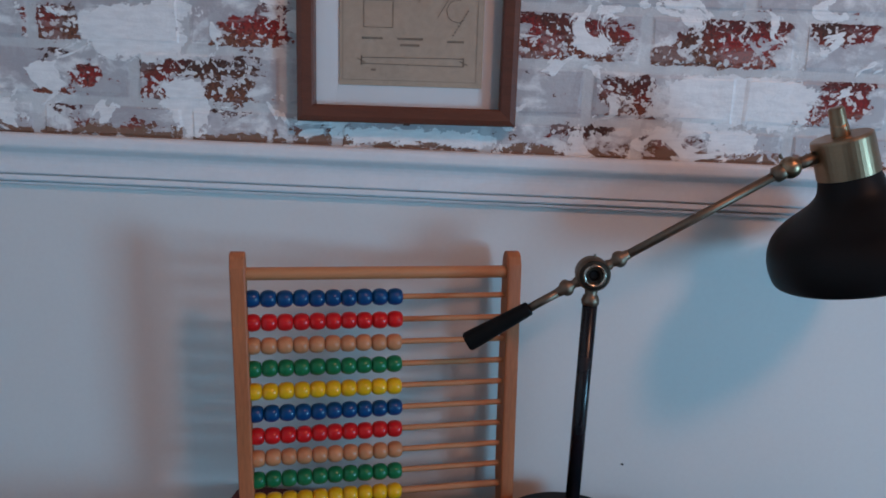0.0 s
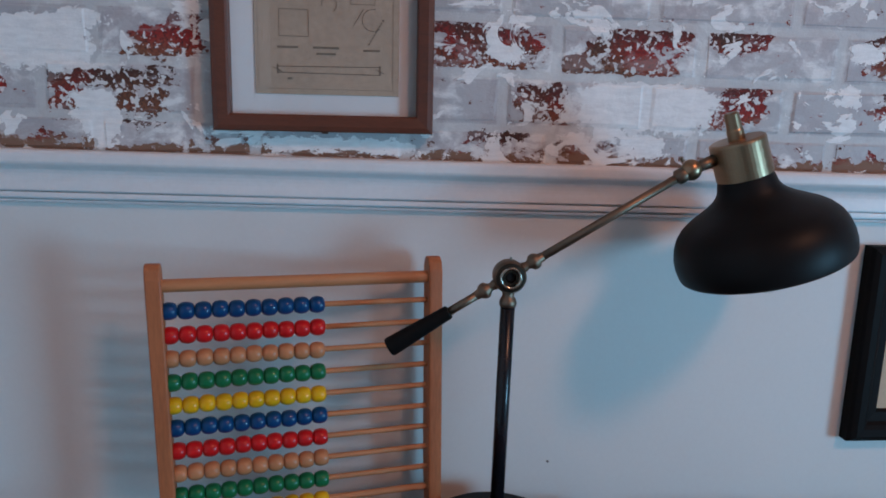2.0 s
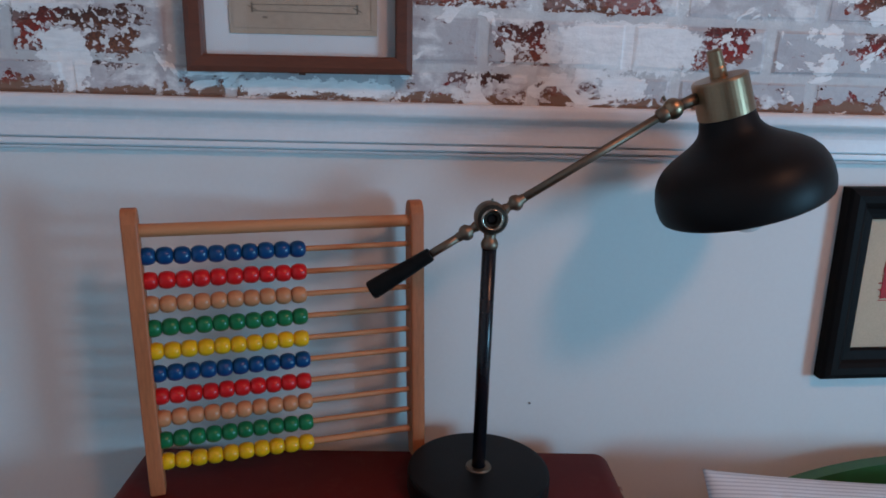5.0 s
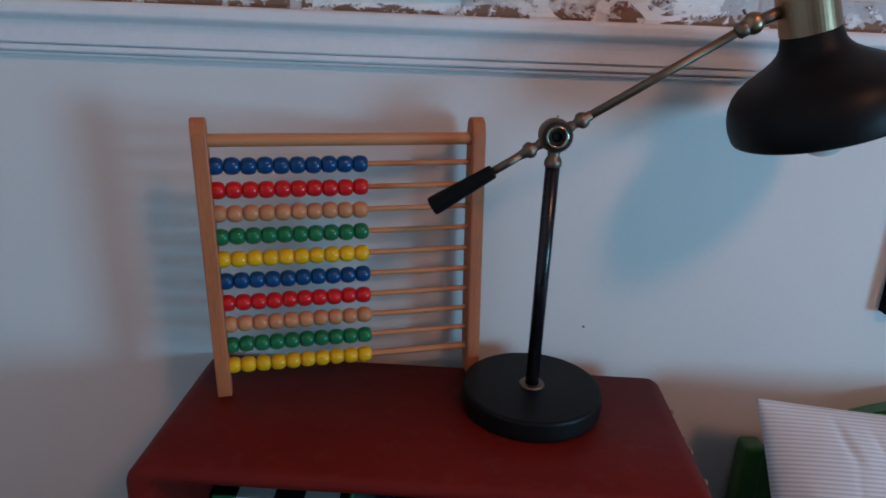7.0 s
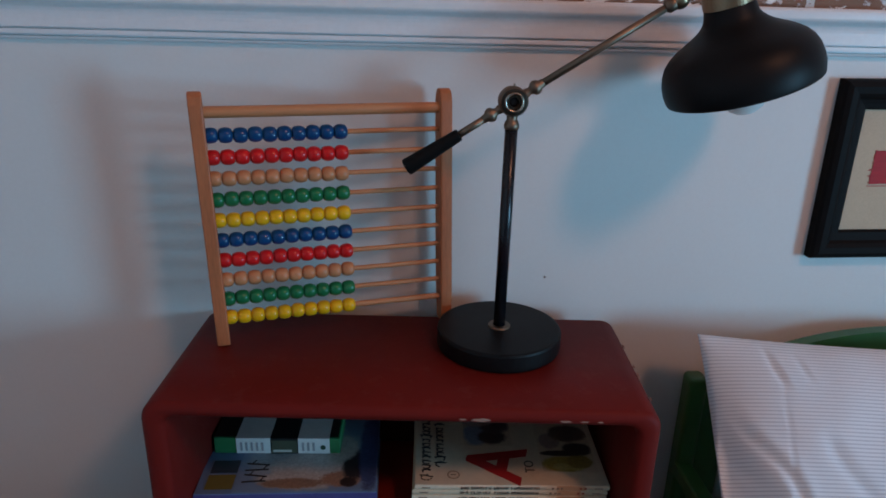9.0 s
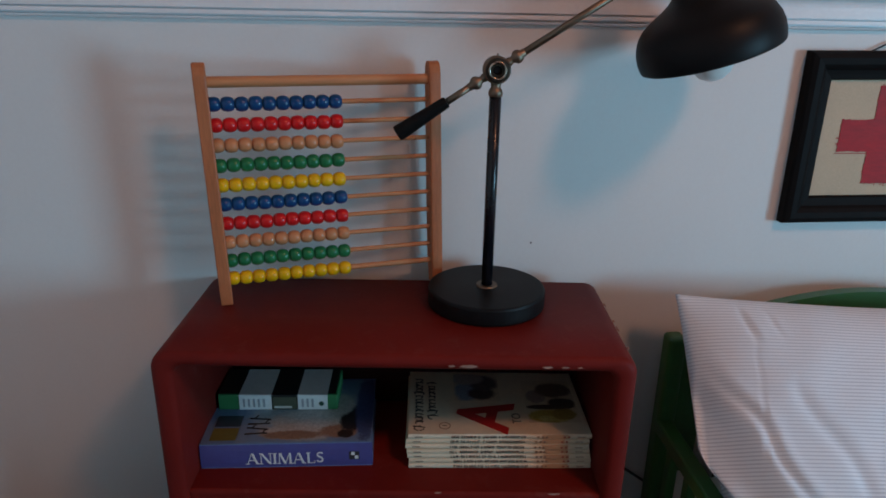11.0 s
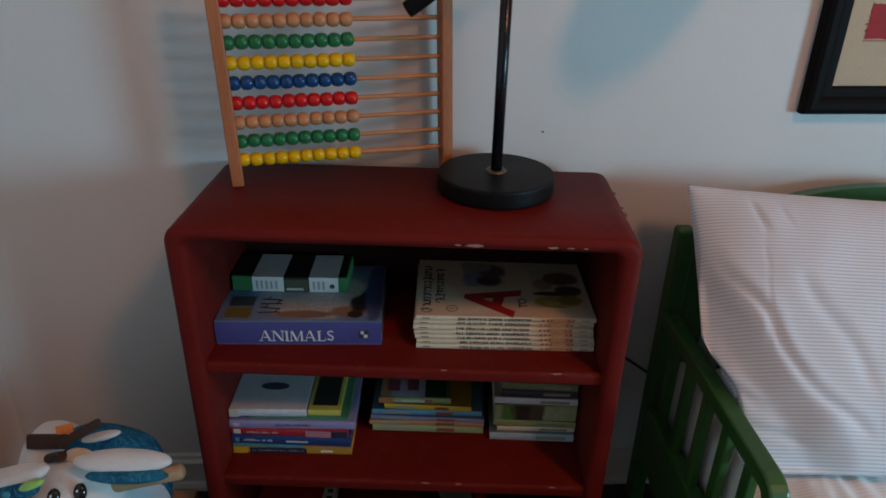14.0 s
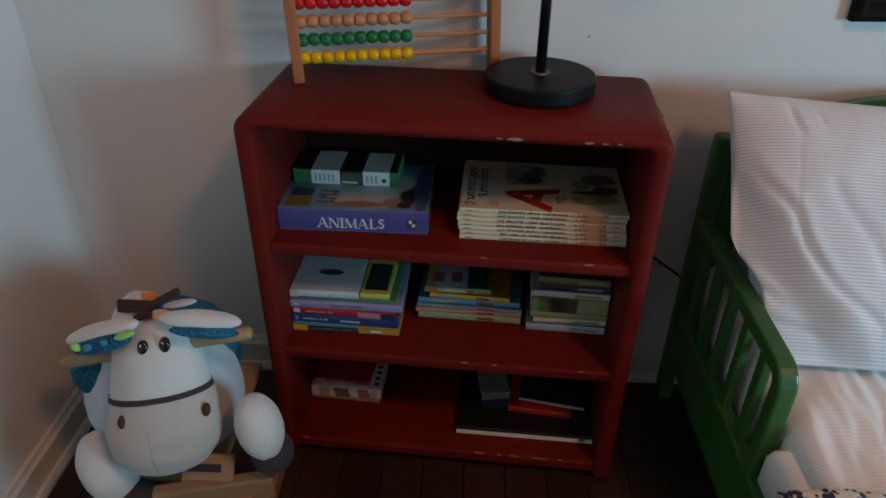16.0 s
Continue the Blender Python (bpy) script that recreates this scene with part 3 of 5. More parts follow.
# ---- desk lamp ----
def desk_lamp():
    bx, by = .1370, .7540
    ob = thing("desk_lamp", "black desk lamp with antique brass joints, switched off", "lamp", pose(bx, by, CH))
    inv = pose(bx, by, CH).inverted()

    def at(x, y, z):
        return inv @ Vector((x, y, z))
    part("base", lathe([(0, .0), (.088, .0), (.0905, .002), (.0910, .005), (.0910, .0245), (.0900, .0275), (.0870, .0285), (.03, .0290), (0, .0290)], 72), BLACK, ob, smooth=False)
    part("collar", lathe([(.0095, .0285), (.0165, .0288), (.0165, .0300), (.0155, .0316), (.0095, .0322)], 36), BRASS, ob)
    piv = at(.1365, .7480, 1.0965)
    part("pole", rod((0, 0, .029), (piv.x, piv.y, piv.z - .036), .0086, steps=28), POLE, ob, smooth=True)
    part("pole_ferrule", lathe([(.0078, 0), (.0098, .001), (.0104, .006), (.0085, .011), (.0068, .013), (.0075, .017), (.0068, .024), (.006, .030)], 24, pose(piv.x, piv.y, piv.z - .037)), BRASS, ob, smooth=True)
    # pivot wheel: its axle points to the room
    wheel = lathe([(.0, -.012), (.0165, -.012), (.0185, -.009), (.0185, .009), (.0165, .0125), (.0125, .0130), (.0115, .0100), (.0100, .0085), (.0092, .0105), (.0065, .0105), (.0060, .0060), (0, .0055)], 36, pose(piv.x, piv.y, piv.z, 90, 0, 0))
    pv = part("pivot", wheel, DARKBRASS, ob, "dark oxidised brass wheel")
    part("pivot_ring", lathe([(.0088, .0095), (.0098, .0140), (.0112, .0152), (.0126, .0150), (.0134, .0128), (.0134, .0095)], 36, pose(piv.x, piv.y, piv.z, 90, 0, 0)), BRIGHT, pv, "polished ring", smooth=True)
    part("pivot_rim", lathe([(.0165, -.012), (.0188, -.0095), (.0194, -.004), (.0194, .004), (.0188, .0095), (.0165, .012)], 36, pose(piv.x, piv.y, piv.z, 90, 0, 0)), BRASS, pv, smooth=True)
    part("pivot_knob", lathe([(0, .0050), (.0058, .0050), (.0058, .0072), (.004, .0080), (0, .0080)], 24, pose(piv.x, piv.y, piv.z, 90, 0, 0)), BLACK, pv)
    part("pin", rod((piv.x + .001, piv.y, piv.z + .017), (piv.x + .001, piv.y, piv.z + .0225), .0012, steps=8), BRASS, pv)
    elbow = at(.3350, .7330, 1.2265)
    tail = at(-.0010, .7590, 1.0045)
    u1 = (elbow - piv).normalized()
    u2 = (tail - piv).normalized()

    def knuckle(u):
        return lathe([(.005, .015), (.0062, .018), (.0062, .021), (.0048, .024), (.0058, .027), (.0092, .030), (.0098, .034), (.0085, .038), (.0058, .0405), (.0056, .045), (.0045, .046)], 24, along(piv, piv + u))
    part("knuckle", knuckle(u1), BRASS, ob, smooth=True)
    part("knuckle", knuckle(u2), BRASS, ob, smooth=True)
    part("arm", rod(piv + u1 * .040, elbow - u1 * .010, .0050, steps=20), BRASS, ob, smooth=True)
    part("tail_arm", rod(piv + u2 * .040, piv + u2 * .088, .0050, steps=20), BRASS, ob, smooth=True)
    n = (tail - piv).length
    part("counterweight_grip", lathe([(0, .082), (.0072, .082), (.0084, .0835), (.0118, n - .003), (.0112, n), (0, n + .0005)], 28, along(piv, tail)), GRIP, ob)
    # head
    T = at(.3845, .7330, 1.2625)
    a = Vector((math.sin(radians(19.5)), 0.0, -math.cos(radians(19.5)))).normalized()
    H = along(T, T + a)
    part("elbow_ball", blob(elbow, (.0122, .0115, .0122), seg=24), CAPBRASS, ob, smooth=True)
    part("elbow_socket", lathe([(.0052, -.020), (.0088, -.017), (.0088, -.008), (.0070, -.005)], 20, along(elbow, elbow + u1)), BRASS, ob, smooth=True)
    part("elbow_pin", rod(elbow + Vector((-.010, 0, .009)), elbow + Vector((-.013, 0, .0135)), .0018, steps=8), BRASS, ob)
    part("neck", rod(elbow, T + a * .024 + Vector((-.028, 0, 0)), .0062, .0072, 18), BRASS, ob, smooth=True)
    part("cap", lathe([(0, 0), (.0285, 0), (.0305, .0012), (.0310, .0035), (.0315, .043), (.029, .044)], 48, H), CAPBRASS, ob, smooth=False)
    part("switch_knob", lathe([(0, -.031), (.0066, -.031), (.0082, -.029), (.0085, -.012), (.0092, -.010), (.0095, 0)], 24, H), CAPBRASS, ob)
    outer = [(.0300, .0430), (.0315, .0480), (.0335, .0570), (.0370, .0630), (.0430, .0690), (.0515, .0750), (.0630, .0815), (.0745, .0880), (.0840, .0950), (.0910, .1030), (.0960, .1130), (.0990, .1250), (.0996, .1360), (.0982, .1460), (.0972, .1490)]
    outer = [(r * (1 - .008 * min(1, (q - .043) / .04)), q) for r, q in outer]
    inner = [(r - .0022, q) for r, q in outer[::-1]]
    shade = part("shade", lathe(outer + [(.0942, .1490)], 72, H), BLACK, ob, smooth=True)
    part("shade_lining", lathe(inner[1:] + [(0, .052)], 72, H), INNER, shade, "white inside of the shade", smooth=True)
    part("bulb", lathe([(0, .186), (.012, .1835), (.022, .177), (.029, .166), (.031, .154), (.028, .140), (.020, .124), (.014, .112), (.0135, .066), (0, .066)], 32, H), BULB, ob, "frosted white light bulb", smooth=True)


desk_lamp()
tagged(part("power_cord", tube([(.318, .866, .395), (.36, .8700, .372), (.417, .8705, .343), (.452, .8705, .318), (.49, .8705, .290), (.53, .8700, .262), (.58, .868, .20), (.62, .866, .06), (.64, .84, .003), (.70, .80, .003)], .0026), CORD, None, "dark power cord hanging behind the bookcase"), category="cord")
tagged(part("nail", lathe([(0, 0), (.0016, 0), (.0016, .0015), (0, .002)], 10, pose(.230, BACK, .794, 90, 0, 0)), STAIN, None, "tiny dark nail head in the white wall"), category="nail")


# ---- pictures ----
def moulding(name, w, h, prof, mat, parent):
    """Four mitred lengths; prof: (inward, height over the wall)."""
    for i, (p, q, m) in enumerate(((w, 0, pose(0, 0, 0)), (h, 90, pose(w, 0, 0, 0, -90, 0)), (w, 180, pose(w, 0, h, 0, 180, 0)), (h, 270, pose(0, 0, h, 0, 90, 0)))):
        bm = bmesh.new()
        a = [bm.verts.new((d, -y, d)) for d, y in prof]
        b = [bm.verts.new((p - d, -y, d)) for d, y in prof]
        n = len(prof)
        for k in range(n):
            j = (k + 1) % n
            bm.faces.new((a[k], a[j], b[j], b[k]))
        bm.faces.new(a)
        bm.faces.new(b[::-1])
        bmesh.ops.transform(bm, matrix=m, verts=bm.verts)
        part(name, bm, mat, parent)


def brown_picture():
    w, h = .272, .375
    ob = thing("framed_drawing", "walnut frame with white mat and an old tan patent drawing", "picture", pose(-.2240, BACK + .0005, 1.2505, 0, -.7, 0))
    moulding("frame_side", w, h, [(0, .0), (0, .0235), (.0015, .0255), (.007, .0268), (.0185, .0245), (.021, .0220), (.021, .004), (.012, .0)], WALNUT, ob)
    part("mat", box(.014, w - .014, -.0062, -.0035, .014, h - .014), MAT, ob, "white mat board")
    tan = surface("aged_paper", (.46, .345, .255), .8, .15, 130, 11, .08)
    sheet = part("drawing_sheet", box(.050, .229, -.0078, -.0066, .046, .315, .0004, 1), tan, ob, "aged tan paper with a technical drawing")
    ink = bmesh.new()
    y0, y1 = -.0083, -.0079

    def bar(x0, x1, z0, z1, turn=0):
        box(-(x1 - x0) / 2, (x1 - x0) / 2, y0, y1, -(z1 - z0) / 2, (z1 - z0) / 2, m=pose((x0 + x1) / 2, 0, (z0 + z1) / 2, 0, turn, 0), bm=ink)
    for x0, x1, z in ((.078, .104, .102), (.122, .154, .102), (.126, .150, .0945), (.184, .205, .100)):
        bar(x0, x1, z, z + .0028)
    bar(.077, .206, .0800, .0812, -.6)
    bar(.077, .206, .0715, .0728, .4)
    for x in (.078, .205):
        bar(x - .001, x + .001, .071, .083)
        bar(x - .006, x + .006, .0755, .0768, 25)
    bar(.090, .096, .064, .0668)
    for x, z, r in ((.196, .138, .013), (.142, .155, .009)):
        for k in range(7):
            t = k / 6 * 3.6 + x * 40
            bar(x + r * math.cos(t) - .0035, x + r * math.cos(t) + .0035, z + r * math.sin(t) - .0006, z + r * math.sin(t) + .0006, -math.degrees(t) + 90)
    bar(.166, .190, .140, .1412, -58)
    for k in range(6):
        bar(.076 + .02 * k, .088 + .02 * k, .18 + .013 * (k % 3), .1822 + .013 * (k % 3))
    for x0, x1, z0, z1 in ((.054, .2215, .0525, .0530), (.054, .2215, .308, .3085), (.054, .0545, .0525, .3085), (.221, .2215, .0525, .3085)):
        bar(x0, x1, z0, z1)
    for x0, z0, w0, h0 in ((.080, .116, .036, .032), (.168, .156, .030, .018)):
        for a, b, c, e in ((x0, x0 + w0, z0, z0 + .0009), (x0, x0 + w0, z0 + h0, z0 + h0 + .0009), (x0, x0 + .0009, z0, z0 + h0), (x0 + w0, x0 + w0 + .0009, z0, z0 + h0)):
            bar(a, b, c, e)
    for k in range(9):
        bar(.190 + .0022 * k, .1925 + .0022 * k, .108 + .0036 * k, .1105 + .0036 * k, 30)
    part("drawing_lines", ink, INKB, sheet)
    part("glass", box(.018, w - .018, -.0150, -.0135, .018, h - .018), GLASS, ob).visible_shadow = False
    part("hanging_stub", box(w / 2 - .004, w / 2 + .004, -.012, -.006, -.0025, .001), WALNUT, ob)


brown_picture()


def cross_picture():
    w, h = .325, .288
    ob = thing("framed_painting", "black stepped frame with a red painted cross on linen", "picture", pose(.6650, BACK + .0005, .8325, 0, -.6, 0))
    moulding("frame_side", w, h, [(0, 0), (0, .016), (.003, .0215), (.010, .0245), (.020, .0235), (.026, .0195), (.030, .0150), (.037, .0130), (.043, .0120), (.046, .0085), (.046, .003), (.020, 0)], EBONY, ob)
    canvas = part("linen_panel", box(.032, w - .032, -.0060, -.003, .032, h - .032), LINEN, ob, "natural linen ground")
    bm = bmesh.new()
    rnd = random.Random(9)
    cx, cz, arm, half = .163, .150, .083, .0275
    base = []
    corners = [(-half, -arm), (half, -arm), (half, -half), (arm, -half), (arm, half), (half, half), (half, arm), (-half, arm), (-half, half), (-arm, half), (-arm, -half), (-half, -half)]
    for (ax, az), (bx, bz) in zip(corners, corners[1:] + corners[:1]):
        for k in range(9):
            f = k / 9
            base.append((cx + ax + (bx - ax) * f + rnd.uniform(-.0012, .0012), cz + az + (bz - az) * f + rnd.uniform(-.0012, .0012)))
    vs = [bm.verts.new((x, -.0063, z)) for x, z in base]
    f = bm.faces.new(vs)
    ex = bmesh.ops.extrude_face_region(bm, geom=[f])
    bmesh.ops.translate(bm, verts=[v for v in ex["geom"] if isinstance(v, bmesh.types.BMVert)], vec=(0, -.0007, 0))
    bmesh.ops.triangulate(bm, faces=bm.faces)
    for k in range(16):
        s = rnd.choice((-1, 1))
        along_x = rnd.random() < .6
        q = rnd.uniform(-half, half)
        L = rnd.uniform(.004, .012)
        if along_x:
            box(cx + s * arm - L / 2, cx + s * arm + L / 2, -.0069, -.0063, cz + q - .0005, cz + q + .0005, bm=bm)
        else:
            box(cx + q - .0005, cx + q + .0005, -.0069, -.0063, cz + s * arm - L / 2, cz + s * arm + L / 2, bm=bm)
    box(cx - arm - .002, cx - half + .004, -.0069, -.0063, cz - half - .0035, cz - half - .0024, bm=bm)
    part("painted_cross", bm, CROSS, canvas, "brushy red cross")
    part("hanging_wire", tube([(.10, -.008, h - .003), (.128, -.006, h + .010), (.146, -.005, h + .017), (.1625, -.004, h + .021), (.18, -.005, h + .017), (.225, -.008, h - .003)], .0016), CORD, ob)


cross_picture()


# ---- books ----
def book(name, label, u, v, z, long, deep, thick, cover, turn=0, pages=PAGES, group="", hard=True, spine=None, back=None):
    """A closed book lying flat, spine to the room: long along the spine."""
    c = .0014 if hard else .0006
    lip = .003 if hard else .0
    ob = thing(name, label, "book", CASE @ pose(u, v, z, 0, 0, turn), group)
    top = part("front_cover", box(0, long, 0, deep, thick - c, thick, c * .35, 1), print_mat(cover), ob)
    part("back_cover", box(0, long, 0, deep, 0, c, c * .35, 1), print_mat(back or cover), ob)
    sp = bmesh.new()
    pr = [(0, c), (-.0012, thick * .25), (-.0016, thick * .5), (-.0012, thick * .75), (0, thick - c), (c + .0006, thick - c), (c + .0006, c)]
    a = [sp.verts.new((0, y, q)) for y, q in pr]
    b = [sp.verts.new((long, y, q)) for y, q in pr]
    for i in range(len(pr)):
        j = (i + 1) % len(pr)
        sp.faces.new((a[i], a[j], b[j], b[i]))
    sp.faces.new(a)
    sp.faces.new(b[::-1])
    spn = part("spine", sp, print_mat(spine or cover), ob)
    part("page_block", box(lip, long - lip, c + .0008, deep - lip, c + .0002, thick - c - .0002), pages, ob)
    return ob, top, spn


def on_top(name, ob, x0, x1, y0, y1, z, mat, label="", h=.0004):
    return part(name, box(x0, x1, y0, y1, z, z + h), mat, ob, label)


def on_spine(name, ob, x0, x1, z0, z1, mat, label="", y=-.0017):
    return part(name, box(x0, x1, y - .0004, y + .001, z0, z1), mat, ob, label)


def upright(x, z, y=-.0019):
    return pose(x, y, z, 90, 0, 0)


Z1, Z2, Z3 = SHELF_TOPS
WHITE_INK, GREY_INK = print_mat((.62, .62, .60)), print_mat((.30, .30, .32))

# the big animal book
ob, top, spn = book("animal_book", "thick blue hardback animal encyclopedia lying flat", .019, .058, Z1, .258, .186, .0425, (.115, .20, .36), 3, spine=(.060, .062, .215))
title = bmesh.new()


def stroke(x0, z0, x1, z1, w):
    """A straight pen stroke on the spine, w wide along the line of writing."""
    vs = [title.verts.new((x, y, z)) for y in (-.0022, -.0010) for x, z in ((x0 - w / 2, z0), (x0 + w / 2, z0), (x1 + w / 2, z1), (x1 - w / 2, z1))]
    for q in ((0, 1, 2, 3), (7, 6, 5, 4), (0, 4, 5, 1), (1, 5, 6, 2), (2, 6, 7, 3), (3, 7, 4, 0)):
        title.faces.new([vs[k] for k in q])


def serif(x, z, w=.0058):
    stroke(x - .0, z, x, z + .0008, w)


LO, HI, THIN, THICK = .0075, .0265, .0011, .0030
for k, ax in enumerate((.0695, .1390)):
    stroke(ax, LO, ax + .0068, HI, THIN)
    stroke(ax + .0145, LO, ax + .0078, HI, THICK)
    stroke(ax + .0078, LO + .0062, ax + .0078, LO + .0072, .0090)
    serif(ax, LO), serif(ax + .0150, LO, .0064)
for nx in (.0900,):
    stroke(nx, LO, nx, HI, THIN), stroke(nx + .0140, LO, nx + .0140, HI, THIN), stroke(nx + .0135, LO, nx + .0010, HI, THICK)
    serif(nx, LO), serif(nx + .0140, HI - .0008), serif(nx - .001, HI - .0008, .004)
stroke(.1105, LO, .1105, HI, THICK), serif(.1105, LO, .0064), serif(.1105, HI - .0008, .0064)
mx = .1170
stroke(mx, LO, mx + .0008, HI, THIN), stroke(mx + .0090, LO, mx + .0015, HI, THICK), stroke(mx + .0090, LO, mx + .0160, HI, THIN), stroke(mx + .0170, LO, mx + .0165, HI, THICK)
serif(mx, LO, .0050), serif(mx + .0172, LO, .0062)
stroke(.1610, LO, .1610, HI, THICK), serif(.1610, HI - .0008, .0064), stroke(.1650, LO, .1650, LO + .0008, .0115), stroke(.1702, LO, .1706, LO + .0050, THIN)
part("title", title, WHITE_INK, spn)
lettering("title_end", "S", .0265, WHITE_INK, spn, upright(.1785, .0170), wide=.0098)
on_spine("publisher_mark", spn, .223, .238, .013, .027, INK)
on_spine("mark_detail", spn, .226, .231, .021, .0265, WHITE_INK, y=-.0021)
on_spine("mark_detail", spn, .231, .2365, .0145, .020, WHITE_INK, y=-.0021)
t0 = .0425
fur = picture_mat("animal_portrait_print", (.15, .235, .37), ((.150, .085, .085, .075, (.30, .36, .40)), (.160, .052, .062, .040, (.46, .46, .45)), (.128, .030, .040, .020, (.44, .42, .40)), (.135, .021, .044, .011, (.25, .16, .11)),
                                                    (.205, .030, .030, .018, (.28, .17, .12)), (.222, .062, .017, .036, (.025, .022, .026)), (.215, .022, .012, .010, (.03, .02, .02)), (.205, .100, .020, .030, (.42, .42, .42)), (.245, .10, .016, .10, (.045, .07, .17))), .55, .3)
on_top("cover_picture", top, .053, .256, .003, .180, t0, fur, "soft portrait of a pale animal")
on_top("cover_photo", top, .012, .051, .010, .042, t0, print_mat((.15, .13, .035)), "olive square picture")
on_top("cover_photo", top, .012, .051, .046, .075, t0, print_mat((.03, .045, .07)))
for q in range(4):
    part("title_bar", box(-.017, .017, -.0016, .0016, 0, .0004, m=pose(.079, .026 + .013 * q, t0 + .0005, 0, 0, (4, -9, 3, -6)[q])), INK, top)
    part("title_bar", box(-.005, .005, -.0010, .0010, 0, .0004, m=pose(.090 - .018 * (q % 2), .0315 + .013 * q, t0 + .0005, 0, 0, 62)), INK, top)

# green, white and black boxed book on top of it
gb = thing("boxed_book", "green book with black and white striped band", "book", CASE @ pose(.021, .152, Z1 + .0428, 0, 0, 1.5))
bw, bd, bh = .192, .082, .0275
body = part("body", box(0, bw, 0, bd, 0, bh, .0015, 2), print_mat((.018, .15, .055)), gb)
for x0, x1, c in ((.034, .086, (.62, .63, .62)), (.086, .128, (.012, .012, .012)), (.128, .176, (.62, .63, .62))):
    on_top("stripe", body, x0, x1, .001, bd - .001, bh, print_mat(c))
    on_spine("band", body, x0, x1, .001, bh + .0004, print_mat(c), y=-.0006)
on_top("stripe", body, .0, .034, .004, bd - .001, bh, print_mat((.012, .014, .012)))
on_top("stripe", body, .176, .189, .004, bd - .001, bh, print_mat((.012, .014, .012)))
for x0, n in ((.040, 5), (.134, 3)):
    for k in range(n):
        on_spine("print_bar", body, x0 + .008 * k, x0 + .0035 + .008 * k, .006, .021, GREY_INK, y=-.0012)
part("dot", lathe([(0, 0), (.0042, 0), (.0042, .0006), (0, .0006)], 18, pose(.166, -.0008, .012, 90, 0, 0)), print_mat((.02, .06, .04)), body)
on_spine("picture_strip", body, .088, .126, .002, .024, print_mat((.06, .07, .045)), y=-.0011)
on_spine("picture_strip", body, .090, .118, .004, .008, print_mat((.45, .44, .40)), y=-.0016)

# seven thin cream paperbacks
rnd = random.Random(5)
cream = (.56, .475, .345)
th = .0083
for k in range(7):
    dx = (.001, .0015, -.001, -.002, -.004, -.003, .0)[k]
    ob, top, spn = book("dictionary_volume", "thin cream paperback dictionary in a neat stack of seven", .331 + dx, .066 + (.0, .001, .002, .001, .003, .004, .004)[k], Z1 + th * k, .280, .186, th - .0003, cream if k % 2 else (.60, .52, .39), turn=(1.0, 1.2, .8, 1.4, .7, 1.1, 1.2)[k], group="stack of dictionaries", hard=False)
    words = bmesh.new()
    x = .068 + rnd.uniform(-.004, .004)
    for letters in (3, 7, 5, 10):
        for _ in range(letters):
            q = rnd.uniform(.0026, .0036)
            kind = rnd.random()
            box(x, x + .0009, -.0021, -.0010, .0021, .0061, bm=words)
            if kind < .75:
                box(x + q - .0009, x + q, -.0021, -.0010, .0021, .0061, bm=words)
            if kind > .3:
                z0 = rnd.choice((.0021, .0038, .0053))
                box(x + .0008, x + q - .0008, -.0021, -.0010, z0, z0 + .0008, bm=words)
            x += q + .0011
        x += .0030
    part("title_print", words, INK, spn)
    on_spine("title_bar", spn, .010, .022, .0032, .0050, INKB)
    on_spine("brown_band", spn, .208 + rnd.uniform(-.006, .004), .246 + rnd.uniform(-.006, .006), .0008, th - .0010, print_mat((.47, .30, .18)), "brown band across the spine", y=-.0014)
    for x0 in (.196, .203, .209, .236, .243):
        on_spine("title_bar", spn, x0, x0 + .0034, .0026, .0054, INKB if x0 < .22 else print_mat((.30, .07, .04)), y=-.0019)
    on_spine("wear_mark", spn, .258, .270, .0024, .0050, print_mat((.38, .31, .24)), y=-.0014)
t0 = th - .0003
rnd = random.Random(8)
script = bmesh.new()
for x, y0, y1, tall in ((.0165, .016, .165, .0140), (.0375, .046, .150, .0125)):
    y = y0
    first = True
    while y < y1:
        big = 1.45 if first or rnd.random() < .12 else 1.0
        n = 7
        a0, span = rnd.uniform(0, 6.28), rnd.uniform(2.6, 5.2)
        for k in range(n):
            a = a0 + span * k / n
            cxx, cyy = x + tall * .36 * big * math.cos(a), y + .0042 * big * math.sin(a)
            box(-.0016, .0016, -.0011, .0011, 0, .0004, m=pose(cxx, cyy, t0, 0, 0, math.degrees(math.atan2(.0042 * math.cos(a), -tall * .36 * math.sin(a)))), bm=script)
        box(-tall * .5 * big, tall * .5 * big, -.0010, .0010, 0, .0004, m=pose(x, y + .0035, t0, 0, 0, rnd.uniform(-14, 8)), bm=script)
        y += .0105 * (1.3 if first else 1.0)
        first = False
part("title_script", script, INK, top)
part("number_ring", lathe([(.0075, 0), (.0092, 0), (.0092, .0004), (.0075, .0004)], 24, pose(.056, .022, t0)), INKB, top)
lettering("number", "1", .011, INK, top, pose(.056, .022, t0 + .0003, 0, 0, 90))
red = print_mat((.36, .020, .022))
lettering("letter", "A", .118, red, top, pose(.124, .050, t0 + .0004, 0, 0, 76), label="large red letter A", bold=.0032)
lettering("word", "TO", .020, INK, top, pose(.170, .042, t0 + .0003, 0, 0, 90))
